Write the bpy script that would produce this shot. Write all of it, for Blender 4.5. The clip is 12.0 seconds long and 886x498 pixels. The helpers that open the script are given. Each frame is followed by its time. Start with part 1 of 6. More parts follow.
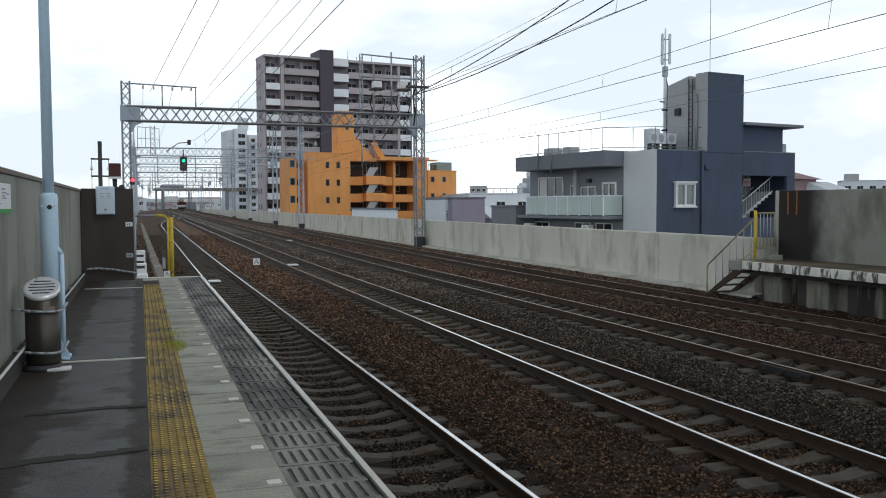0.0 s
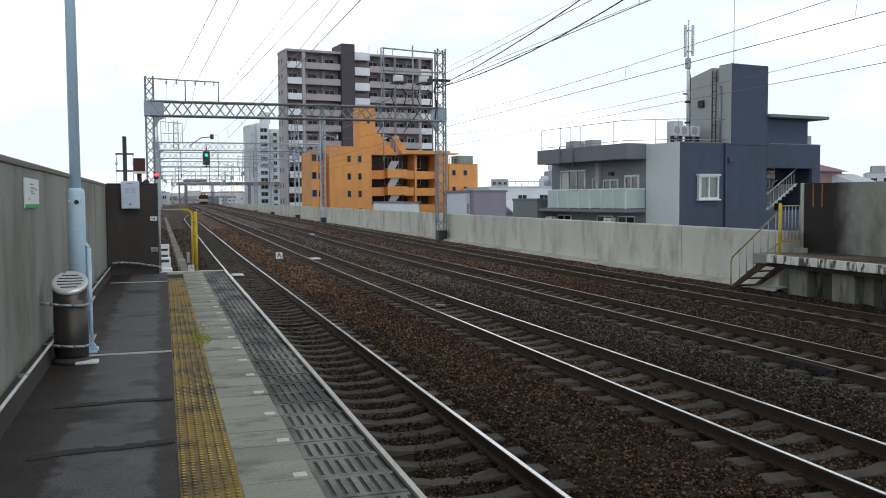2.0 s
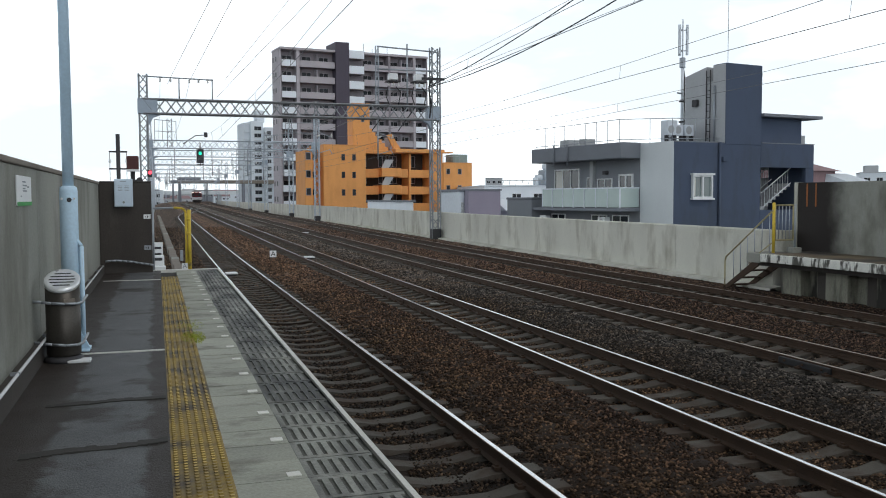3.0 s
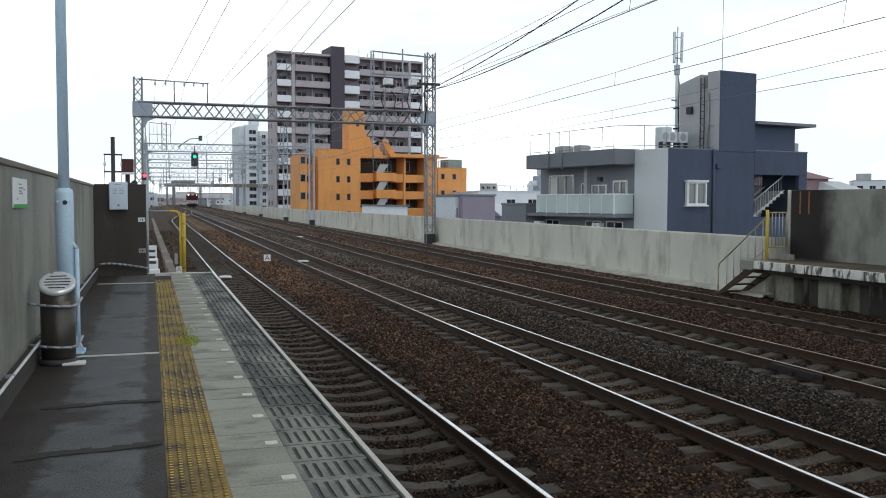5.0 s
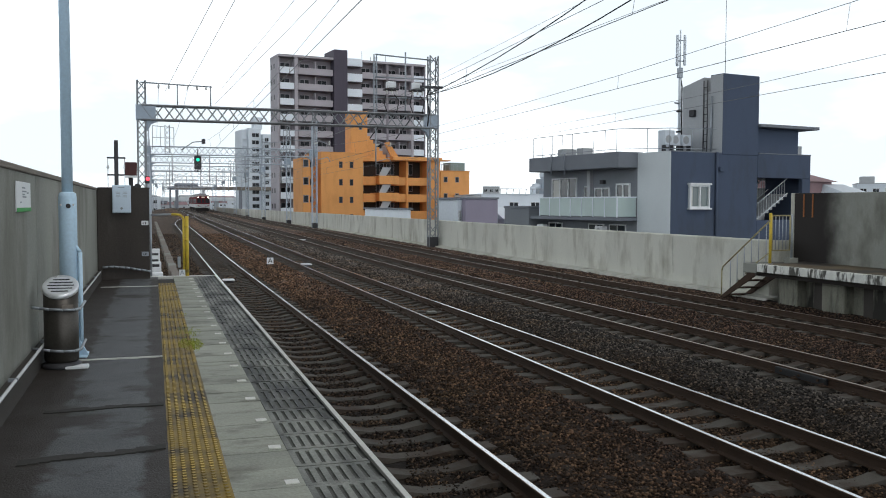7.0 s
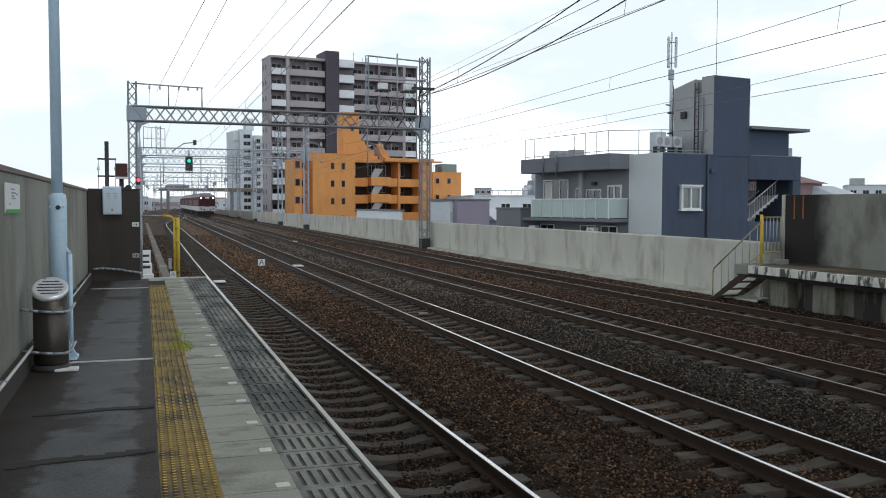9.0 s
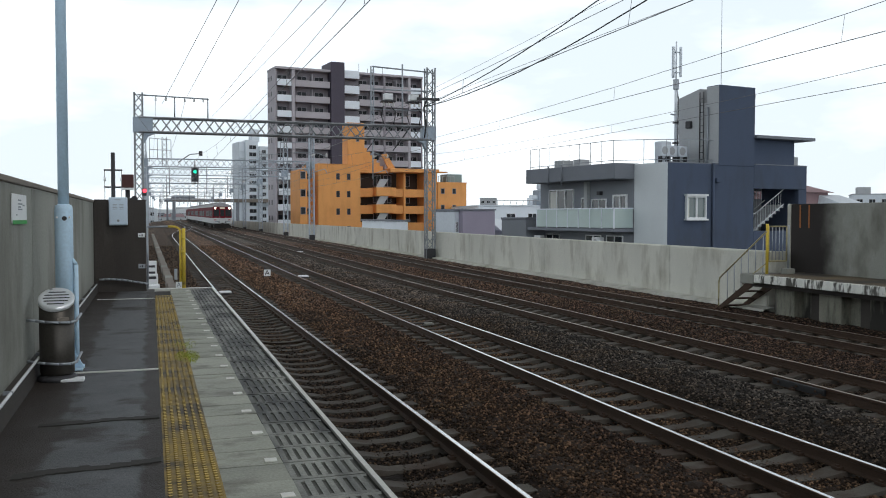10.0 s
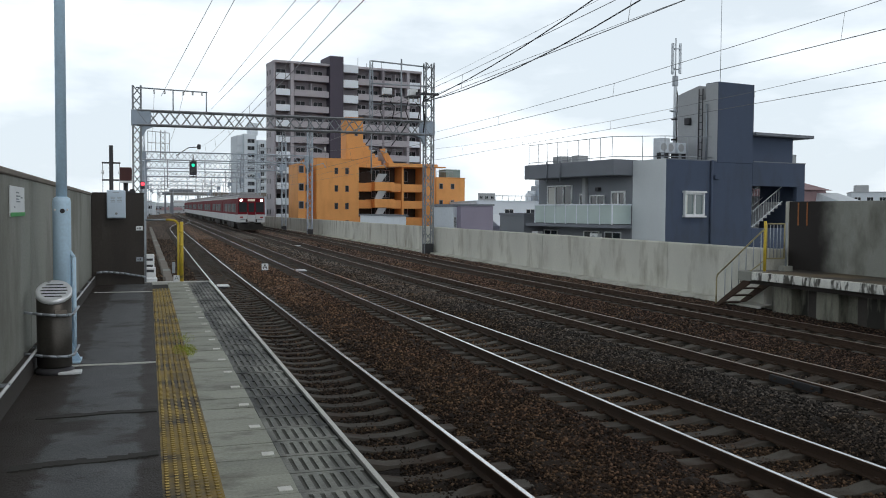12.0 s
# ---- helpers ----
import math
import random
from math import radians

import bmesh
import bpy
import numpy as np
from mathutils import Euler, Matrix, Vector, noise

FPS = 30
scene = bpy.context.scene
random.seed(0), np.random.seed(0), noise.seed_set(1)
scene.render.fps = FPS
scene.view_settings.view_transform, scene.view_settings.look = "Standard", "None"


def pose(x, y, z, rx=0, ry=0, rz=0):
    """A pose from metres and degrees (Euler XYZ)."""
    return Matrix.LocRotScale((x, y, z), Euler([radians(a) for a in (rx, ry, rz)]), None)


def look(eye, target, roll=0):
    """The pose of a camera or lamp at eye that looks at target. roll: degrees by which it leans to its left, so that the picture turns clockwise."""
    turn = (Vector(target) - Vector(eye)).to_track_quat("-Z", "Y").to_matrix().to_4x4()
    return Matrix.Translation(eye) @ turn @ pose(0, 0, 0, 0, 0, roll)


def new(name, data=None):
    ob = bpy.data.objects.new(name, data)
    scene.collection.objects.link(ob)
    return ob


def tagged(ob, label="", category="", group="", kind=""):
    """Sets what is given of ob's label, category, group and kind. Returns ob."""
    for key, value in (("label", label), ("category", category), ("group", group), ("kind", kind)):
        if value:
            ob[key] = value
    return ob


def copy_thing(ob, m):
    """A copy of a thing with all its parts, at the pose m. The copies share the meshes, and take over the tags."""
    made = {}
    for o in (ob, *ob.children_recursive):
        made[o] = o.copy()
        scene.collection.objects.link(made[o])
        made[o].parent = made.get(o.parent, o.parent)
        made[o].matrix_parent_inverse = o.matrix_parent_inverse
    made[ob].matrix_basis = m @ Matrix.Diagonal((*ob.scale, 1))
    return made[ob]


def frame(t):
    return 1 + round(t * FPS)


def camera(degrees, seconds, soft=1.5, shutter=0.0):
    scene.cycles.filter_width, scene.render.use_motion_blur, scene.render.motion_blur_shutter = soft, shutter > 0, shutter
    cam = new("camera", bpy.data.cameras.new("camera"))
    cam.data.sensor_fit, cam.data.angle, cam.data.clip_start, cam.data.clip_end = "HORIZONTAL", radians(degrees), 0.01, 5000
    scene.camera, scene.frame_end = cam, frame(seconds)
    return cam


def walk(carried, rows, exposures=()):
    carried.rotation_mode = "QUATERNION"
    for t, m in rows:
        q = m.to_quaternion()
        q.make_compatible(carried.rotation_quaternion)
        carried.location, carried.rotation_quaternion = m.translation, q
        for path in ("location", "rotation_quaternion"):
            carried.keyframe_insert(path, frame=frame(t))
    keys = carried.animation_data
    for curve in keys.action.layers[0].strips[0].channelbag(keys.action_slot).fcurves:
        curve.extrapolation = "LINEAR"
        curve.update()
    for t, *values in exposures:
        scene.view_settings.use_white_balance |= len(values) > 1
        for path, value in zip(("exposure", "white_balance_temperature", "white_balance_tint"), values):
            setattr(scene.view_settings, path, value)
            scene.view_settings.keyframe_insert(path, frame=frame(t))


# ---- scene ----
cam = camera(52.9, 12.0, soft=1.0)
walk(cam, [
    (0, pose(0.031, -0.004, 1.454, 87.146, 0.219, -18.810)),
    (0.5, pose(0.026, -0.001, 1.453, 86.882, 0.272, -18.189)),
    (1, pose(0.022, -0.007, 1.454, 86.835, 0.453, -17.856)),
    (1.5, pose(0.017, -0.004, 1.456, 86.738, 0.405, -17.568)),
    (2, pose(0.013, -0.008, 1.459, 86.733, 0.380, -17.444)),
    (2.5, pose(-0.002, -0.020, 1.454, 86.673, 0.350, -17.711)),
    (3, pose(0.016, 0.014, 1.457, 86.648, 0.258, -17.814)),
    (5, pose(-0.002, -0.013, 1.459, 86.970, -0.135, -18.174)),
    (5.5, pose(0.000, -0.003, 1.458, 86.606, -0.267, -18.138)),
    (6, pose(-0.002, 0.001, 1.460, 86.857, -0.375, -18.190)),
    (6.5, pose(-0.005, 0.002, 1.465, 87.102, -0.263, -18.300)),
    (7, pose(-0.003, 0.001, 1.463, 87.161, -0.125, -17.996)),
    (9, pose(0.002, 0.011, 1.466, 87.251, -0.151, -18.519)),
    (9.5, pose(0.005, 0.013, 1.465, 87.365, 0.038, -18.039)),
    (10, pose(0.004, 0.004, 1.463, 87.902, 0.002, -18.175)),
    (10.5, pose(0.001, 0.005, 1.462, 87.510, -0.252, -17.958)),
    (11, pose(0.000, 0.001, 1.466, 87.830, -0.130, -18.063)),
    (11.5, pose(-0.002, 0.001, 1.463, 87.745, -0.301, -18.118)),
    (12, pose(0.001, 0.007, 1.463, 87.590, -0.389, -18.294)),
], exposures=[(0, 0.05, 6520, 10), (1.5, 0.15, 6520, 10), (3, 0.22, 6520, 10), (6, 0.25, 6520, 10), (7, 0.22, 6520, 10), (9, 0.12, 6520, 10), (10.5, 0.1, 6520, 10), (12, -0.05, 6520, 10)])

# ---- world and light: bright overcast ----
world = bpy.data.worlds.new("overcast_sky")
scene.world = world
world.use_nodes = True
wn, wl = world.node_tree.nodes, world.node_tree.links
bg = wn["Background"]
sky = wn.new("ShaderNodeTexSky")
sky.sky_type, sky.sun_disc = "NISHITA", False
sky.sun_elevation, sky.sun_rotation = radians(57), radians(152)
wcoord = wn.new("ShaderNodeTexCoord")
wmap = wn.new("ShaderNodeMapping")
wmap.inputs["Scale"].default_value = (1.6, 1.6, 5.0)
cloud = wn.new("ShaderNodeTexNoise")
cloud.inputs["Scale"].default_value, cloud.inputs["Detail"].default_value = 1.7, 6
cramp = wn.new("ShaderNodeValToRGB")
cramp.color_ramp.elements[0].position, cramp.color_ramp.elements[0].color = 0.43, (8.4, 9.4, 10.2, 1)
cramp.color_ramp.elements[1].position, cramp.color_ramp.elements[1].color = 0.68, (15.6, 16.2, 16.6, 1)
wmix = wn.new("ShaderNodeMixRGB")
wmix.inputs["Fac"].default_value = 0.92
wl.new(wcoord.outputs["Generated"], wmap.inputs["Vector"])
wl.new(wmap.outputs["Vector"], cloud.inputs["Vector"])
wl.new(cloud.outputs["Fac"], cramp.inputs["Fac"])
wl.new(sky.outputs["Color"], wmix.inputs["Color1"])
wl.new(cramp.outputs["Color"], wmix.inputs["Color2"])
# unseen zenith dimmed to lower the ground's light, sky brighter towards the horizon
wsep, wgrad, wscale = wn.new("ShaderNodeSeparateXYZ"), wn.new("ShaderNodeMapRange"), wn.new("ShaderNodeVectorMath")
wgrad.interpolation_type = "SMOOTHSTEP"
wgrad.inputs["From Min"].default_value, wgrad.inputs["From Max"].default_value = 0.18, 0.75
wgrad.inputs["To Min"].default_value, wgrad.inputs["To Max"].default_value = 1.0, 0.20
wscale.operation = "SCALE"
wl.new(wcoord.outputs["Generated"], wsep.inputs[0])
wl.new(wsep.outputs["Z"], wgrad.inputs["Value"])
wl.new(wmix.outputs["Color"], wscale.inputs[0])
wl.new(wgrad.outputs["Result"], wscale.inputs["Scale"])
wl.new(wscale.outputs["Vector"], bg.inputs["Color"])
bg.inputs["Strength"].default_value = 0.10

sun = new("sun", bpy.data.lights.new("sun", "SUN"))
sun.data.energy, sun.data.angle, sun.data.color = 0.5, radians(14), (1.0, 0.98, 0.95)
sun.matrix_world = look((0, 0, 60), (-18, 34, 0))


# ---- materials ----
def mat(name, col, rough=0.8, metal=0.0, var=0.25, scale=3.0, fine=60.0, bump=0.25, stretch=(1, 1, 1), rnd=0.0,
        stain=None, stain_scale=0.6, stain_at=(0.5, 0.62), spec=0.4, glow=None, whole=False):
    """A surface with broad and fine variation, optional stains and a random shade per piece."""
    m = bpy.data.materials.new(name)
    m.use_nodes = True
    n, l = m.node_tree.nodes, m.node_tree.links
    b = n["Principled BSDF"]
    b.inputs["Metallic"].default_value = metal
    b.inputs["Specular IOR Level"].default_value = spec
    tc, mp = n.new("ShaderNodeTexCoord"), n.new("ShaderNodeMapping")
    mp.inputs["Scale"].default_value = stretch
    # whole: the pattern runs on from piece to piece
    place = n.new("ShaderNodeNewGeometry").outputs["Position"] if whole else tc.outputs["Object"]
    l.new(place, mp.inputs["Vector"])
    big, small = n.new("ShaderNodeTexNoise"), n.new("ShaderNodeTexNoise")
    big.inputs["Scale"].default_value, big.inputs["Detail"].default_value = scale, 5
    small.inputs["Scale"].default_value, small.inputs["Detail"].default_value = fine, 3
    l.new(mp.outputs["Vector"], big.inputs["Vector"])
    l.new(place, small.inputs["Vector"])
    add = n.new("ShaderNodeMath")
    add.operation = "ADD"
    l.new(big.outputs["Fac"], add.inputs[0])
    l.new(small.outputs["Fac"], add.inputs[1])
    ramp = n.new("ShaderNodeMapRange")
    ramp.inputs["From Min"].default_value, ramp.inputs["From Max"].default_value = 0.65, 1.35
    ramp.inputs["To Min"].default_value, ramp.inputs["To Max"].default_value = 1 - var, 1 + var
    l.new(add.outputs[0], ramp.inputs["Value"])
    value = ramp.outputs["Result"]
    if rnd:
        info, rr, mul = n.new("ShaderNodeObjectInfo"), n.new("ShaderNodeMapRange"), n.new("ShaderNodeMath")
        rr.inputs["To Min"].default_value, rr.inputs["To Max"].default_value = 1 - rnd, 1 + rnd
        l.new(info.outputs["Random"], rr.inputs["Value"])
        mul.operation = "MULTIPLY"
        l.new(value, mul.inputs[0])
        l.new(rr.outputs["Result"], mul.inputs[1])
        value = mul.outputs[0]
    tint = n.new("ShaderNodeVectorMath")
    tint.operation = "SCALE"
    tint.inputs[0].default_value = col
    l.new(value, tint.inputs["Scale"])
    colour = tint.outputs["Vector"]
    if stain:
        st, sr, sm = n.new("ShaderNodeTexNoise"), n.new("ShaderNodeMapRange"), n.new("ShaderNodeMixRGB")
        st.inputs["Scale"].default_value, st.inputs["Detail"].default_value = stain_scale, 7
        st.inputs["Roughness"].default_value = 0.62
        l.new(mp.outputs["Vector"], st.inputs["Vector"])
        sr.inputs["From Min"].default_value, sr.inputs["From Max"].default_value = stain_at
        l.new(st.outputs["Fac"], sr.inputs["Value"])
        sm.inputs["Color2"].default_value = (*stain, 1)
        l.new(sr.outputs["Result"], sm.inputs["Fac"])
        l.new(colour, sm.inputs["Color1"])
        colour = sm.outputs["Color"]
    l.new(colour, b.inputs["Base Color"])
    rm = n.new("ShaderNodeMapRange")
    rm.inputs["To Min"].default_value, rm.inputs["To Max"].default_value = max(rough - 0.12, 0.02), min(rough + 0.12, 1)
    l.new(big.outputs["Fac"], rm.inputs["Value"])
    l.new(rm.outputs["Result"], b.inputs["Roughness"])
    if bump:
        bp = n.new("ShaderNodeBump")
        bp.inputs["Strength"].default_value, bp.inputs["Distance"].default_value = bump, 0.01
        l.new(small.outputs["Fac"], bp.inputs["Height"])
        l.new(bp.outputs["Normal"], b.inputs["Normal"])
    if glow:
        b.inputs["Emission Color"].default_value = (*glow[:3], 1)
        b.inputs["Emission Strength"].default_value = glow[3]
    return m


ASPHALT = mat("asphalt", (0.100, 0.105, 0.109), 0.62, var=0.45, scale=3.0, fine=85, bump=0.7,
              stain=(0.026, 0.020, 0.016), stain_scale=1.05, stain_at=(0.54, 0.64), stretch=(0.8, 1.0, 1))
SLAB = mat("platform_concrete", (0.335, 0.345, 0.29), 0.7, var=0.22, scale=1.8, fine=60, bump=0.3, rnd=0.12,
           stain=(0.12, 0.115, 0.09), stain_scale=2.2, stain_at=(0.52, 0.70), stretch=(0.8, 1.3, 1), whole=True)
GROOVED = mat("grooved_concrete", (0.27, 0.278, 0.245), 0.6, var=0.28, scale=1.4, fine=60, bump=0.35, rnd=0.10,
              stain=(0.034, 0.035, 0.033), stain_scale=1.25, stain_at=(0.36, 0.58), stretch=(2.2, 0.55, 1), whole=True)
GROOVEFLOOR = mat("groove_floor", (0.105, 0.106, 0.096), 0.9, var=0.35, scale=6, fine=60, whole=True)


def damp_asphalt():
    """Grey asphalt, with brown-black damp spreading from the wall foot and a worn dark lane beside the tiles."""
    m = ASPHALT.copy()
    m.name = "damp_asphalt"
    n, l = m.node_tree.nodes, m.node_tree.links
    b = n["Principled BSDF"]
    src = b.inputs["Base Color"].links[0].from_socket
    tc, sep, nz = n.new("ShaderNodeTexCoord"), n.new("ShaderNodeSeparateXYZ"), n.new("ShaderNodeTexNoise")
    nz.inputs["Scale"].default_value, nz.inputs["Detail"].default_value, nz.inputs["Roughness"].default_value = 2.6, 8, 0.68
    l.new(tc.outputs["Object"], sep.inputs[0])
    l.new(tc.outputs["Object"], nz.inputs["Vector"])
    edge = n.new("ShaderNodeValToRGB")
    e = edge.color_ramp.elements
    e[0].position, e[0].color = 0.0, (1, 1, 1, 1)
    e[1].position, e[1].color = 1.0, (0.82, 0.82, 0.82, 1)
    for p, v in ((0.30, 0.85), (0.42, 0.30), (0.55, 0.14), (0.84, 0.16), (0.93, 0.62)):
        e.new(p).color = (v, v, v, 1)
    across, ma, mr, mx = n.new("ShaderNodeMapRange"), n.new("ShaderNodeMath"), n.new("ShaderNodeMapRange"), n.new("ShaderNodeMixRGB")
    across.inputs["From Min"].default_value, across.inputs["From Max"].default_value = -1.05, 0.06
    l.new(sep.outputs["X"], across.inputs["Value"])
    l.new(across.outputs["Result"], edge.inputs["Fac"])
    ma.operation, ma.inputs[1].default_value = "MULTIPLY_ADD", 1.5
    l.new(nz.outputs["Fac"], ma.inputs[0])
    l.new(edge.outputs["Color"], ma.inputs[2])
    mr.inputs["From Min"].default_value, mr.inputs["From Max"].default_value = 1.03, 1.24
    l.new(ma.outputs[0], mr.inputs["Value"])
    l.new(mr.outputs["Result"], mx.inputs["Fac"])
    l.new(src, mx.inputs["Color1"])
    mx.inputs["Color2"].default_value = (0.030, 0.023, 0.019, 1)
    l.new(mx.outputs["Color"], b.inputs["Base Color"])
    return m


DAMPASPHALT = damp_asphalt()
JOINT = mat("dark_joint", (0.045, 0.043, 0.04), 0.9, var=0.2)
DOME = mat("yellow_dome_paint", (0.56, 0.40, 0.09), 0.55, var=0.2, scale=5, fine=50, bump=0.05, rnd=0.1, stain=(0.20, 0.14, 0.04), stain_scale=1.7, stain_at=(0.46, 0.62), whole=True)
TACTILE = mat("yellow_tactile_paint", (0.27, 0.18, 0.026), 0.6, var=0.22, scale=4, fine=70, bump=0.15, rnd=0.07,
              stain=(0.060, 0.044, 0.024), stain_scale=2.0, stain_at=(0.45, 0.61), whole=True)
MARK = mat("white_marker", (0.75, 0.75, 0.7), 0.6, var=0.1)
NOSING = mat("pale_edge_strip", (0.62, 0.62, 0.58), 0.55, var=0.15, scale=3)
WALL = mat("weathered_concrete", (0.27, 0.275, 0.245), 0.85, var=0.2, scale=0.8, fine=45, bump=0.25, stretch=(0.8, 0.8, 0.4),
           stain=(0.125, 0.12, 0.10), stain_scale=1.1, stain_at=(0.48, 0.70))
WALLPALE = mat("pale_concrete", (0.60, 0.595, 0.53), 0.85, var=0.16, scale=0.7, fine=35, bump=0.2, stretch=(0.9, 0.9, 0.35),
               stain=(0.30, 0.28, 0.22), stain_scale=1.1, stain_at=(0.50, 0.72))
# plain dark tone; under the opposite platform it paints in the shade
DARKWALL = mat("dark_concrete", (0.05, 0.043, 0.038), 0.8, var=0.3, scale=1.5, fine=40, bump=0.2, stretch=(2, 2, 0.4),
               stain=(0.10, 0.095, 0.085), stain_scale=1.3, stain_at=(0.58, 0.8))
COPING = mat("brown_coping", (0.19, 0.165, 0.14), 0.8, var=0.2)
RUST = mat("rusty_steel", (0.060, 0.036, 0.023), 0.8, metal=0.2, var=0.3, scale=5, fine=90)
RAILTOP = mat("polished_rail_head", (0.66, 0.68, 0.70), 0.22, metal=1.0, var=0.1, bump=0.03)
RAILDULL = mat("dull_rail_head", (0.46, 0.38, 0.32), 0.36, metal=0.75, var=0.2, bump=0.05)
SLEEPER = mat("sleeper_concrete", (0.078, 0.071, 0.060), 0.9, var=0.3, scale=4, fine=70, rnd=0.22,
              stain=(0.050, 0.033, 0.023), stain_scale=2.2, stain_at=(0.46, 0.66), whole=True)
GALV = mat("galvanised_steel", (0.36, 0.39, 0.425), 0.5, metal=0.55, var=0.18, scale=6, fine=60, bump=0.1)
DARKSTEEL = mat("dark_steel", (0.055, 0.055, 0.06), 0.6, metal=0.4, var=0.2)
CABLE = mat("black_cable", (0.02, 0.02, 0.022), 0.6, var=0.1, bump=0)
WIRE = mat("copper_wire", (0.15, 0.15, 0.155), 0.5, metal=0.5, var=0.1, bump=0)
BLUEPAINT = mat("pale_blue_paint", (0.54, 0.72, 0.87), 0.45, var=0.1, scale=5, fine=40, bump=0.05, stretch=(3, 3, 0.6),
                stain=(0.46, 0.62, 0.76), stain_scale=2.5, stain_at=(0.55, 0.75))
YELLOW = mat("yellow_rail_paint", (0.62, 0.45, 0.05), 0.5, var=0.18, scale=6, stain=(0.24, 0.18, 0.08), stain_scale=5, stain_at=(0.58, 0.72))
WHITE = mat("white_paint", (0.74, 0.76, 0.77), 0.45, var=0.07, bump=0.05)
GREENBAND = mat("green_band", (0.03, 0.33, 0.06), 0.5, var=0.08, bump=0)
INK = mat("grey_ink", (0.25, 0.28, 0.3), 0.6, var=0.1, bump=0)
STEEL = mat("stainless_steel", (0.8, 0.8, 0.8), 0.34, metal=1.0, var=0.08, bump=0.04)
DARKBIN = mat("dull_dark_metal", (0.075, 0.068, 0.06), 0.36, metal=0.7, var=0.2, scale=3, stretch=(3, 3, 0.7), bump=0.05)
LID = mat("bright_pressed_steel", (0.82, 0.84, 0.86), 0.3, metal=0.45, var=0.08, bump=0.04)
GLASS = mat("window_glass", (0.03, 0.038, 0.045), 0.1, var=0.2, scale=0.6, bump=0, spec=0.8)
CURTAIN = mat("pale_curtain", (0.6, 0.6, 0.56), 0.8, var=0.12, scale=4, stretch=(8, 8, 0.5))
CITY = mat("city_ground", (0.16, 0.165, 0.165), 0.9, var=0.35, scale=0.02, fine=0.3, bump=0)
DECK = mat("deck_concrete", (0.2, 0.195, 0.18), 0.9, var=0.2, scale=0.6)


# ---- small builders ----
def box(bm, x0, y0, z0, x1, y1, z1):
    v = [bm.verts.new((x, y, z)) for z in (z0, z1) for y in (y0, y1) for x in (x0, x1)]
    for f in ((0, 2, 3, 1), (4, 5, 7, 6), (0, 1, 5, 4), (2, 6, 7, 3), (0, 4, 6, 2), (1, 3, 7, 5)):
        bm.faces.new([v[i] for i in f])
    return v


def bevelled(x0, y0, z0, x1, y1, z1, w=0.01, seg=1):
    bm = bmesh.new()
    box(bm, x0, y0, z0, x1, y1, z1)
    bmesh.ops.bevel(bm, geom=bm.edges[:], offset=w, segments=seg, affect="EDGES", profile=0.5)
    return bm


def boxes(*bs):
    bm = bmesh.new()
    for b in bs:
        box(bm, *b)
    return bm


def tube(bm, a, b, r, n=8, r2=None):
    a, b = Vector(a), Vector(b)
    q = (b - a).to_track_quat("Z", "Y").to_matrix()
    r2 = r if r2 is None else r2
    rings = []
    for p, rad in ((a, r), (b, r2)):
        rings.append([bm.verts.new(p + q @ Vector((rad * math.cos(2 * math.pi * i / n), rad * math.sin(2 * math.pi * i / n), 0))) for i in range(n)])
    for i in range(n):
        f = bm.faces.new((rings[0][i], rings[0][(i + 1) % n], rings[1][(i + 1) % n], rings[1][i]))
        f.smooth = n > 5
    bm.faces.new(rings[0][::-1])
    bm.faces.new(rings[1])


def tubes(segs, r, n=8):
    bm = bmesh.new()
    for a, b in segs:
        tube(bm, a, b, r, n)
    return bm


def chain(pts, r, n=6):
    return tubes(list(zip(pts[:-1], pts[1:])), r, n)


def lathe(profile, n=24):
    """A turned shape from (radius, height) pairs."""
    bm = bmesh.new()
    rings = [[bm.verts.new((r * math.cos(2 * math.pi * i / n), r * math.sin(2 * math.pi * i / n), z)) for i in range(n)] for r, z in profile]
    for a, b in zip(rings[:-1], rings[1:]):
        for i in range(n):
            f = bm.faces.new((a[i], a[(i + 1) % n], b[(i + 1) % n], b[i]))
            f.smooth = True
    bm.faces.new(rings[0][::-1])
    bm.faces.new(rings[-1])
    return bm


def to_mesh(name, bm, *ms):
    me = bpy.data.meshes.new(name)
    bm.normal_update()
    bm.to_mesh(me)
    bm.free()
    for m in ms:
        me.materials.append(m)
    return me


def part(name, bm, m, parent=None, label="", at=None):
    ob = new(name, to_mesh(name, bm, *(m if isinstance(m, (list, tuple)) else (m,))))
    if at is not None:
        ob.matrix_basis = at if isinstance(at, Matrix) else Matrix.Translation(at)
    ob.parent = parent
    return tagged(ob, label)


def piece(name, me, parent, m):
    ob = new(name, me)
    ob.matrix_basis = m
    ob.parent = parent
    return ob


def thing(name, m, label, category, group="", kind=""):
    ob = new(name)
    ob.empty_display_size = 0.2
    ob.matrix_basis = m if isinstance(m, Matrix) else Matrix.Translation(m)
    return tagged(ob, label, category, group, kind)


def raw(name, verts, faces, m):
    me = bpy.data.meshes.new(name)
    me.from_pydata(verts, [], faces)
    for k in m if isinstance(m, (list, tuple)) else (m,):
        me.materials.append(k)
    return me


# ---- plan ----
RAIL = -1.0            # rail heads, one metre under the platform
BED = -1.15            # ballast
STREET = -8.0
CENTRES = (2.55, 6.2, 9.75, 13.45)
GAUGE = 1.067


def bend(y):
    """Sideways drift of the line: nearly straight, then a long curve to the right."""
    k = min(max(y - 215, 0), 82)
    return 0.0022 * y + 0.00029 * k * k + max(y - 297, 0) * 0.0476


def rise(y):
    """The line climbs gently beyond the platform end and levels out before the curve."""
    k = min(max((y - 38) / 200, 0), 1)
    return 1.05 * k * (1 - 0.12 * k)


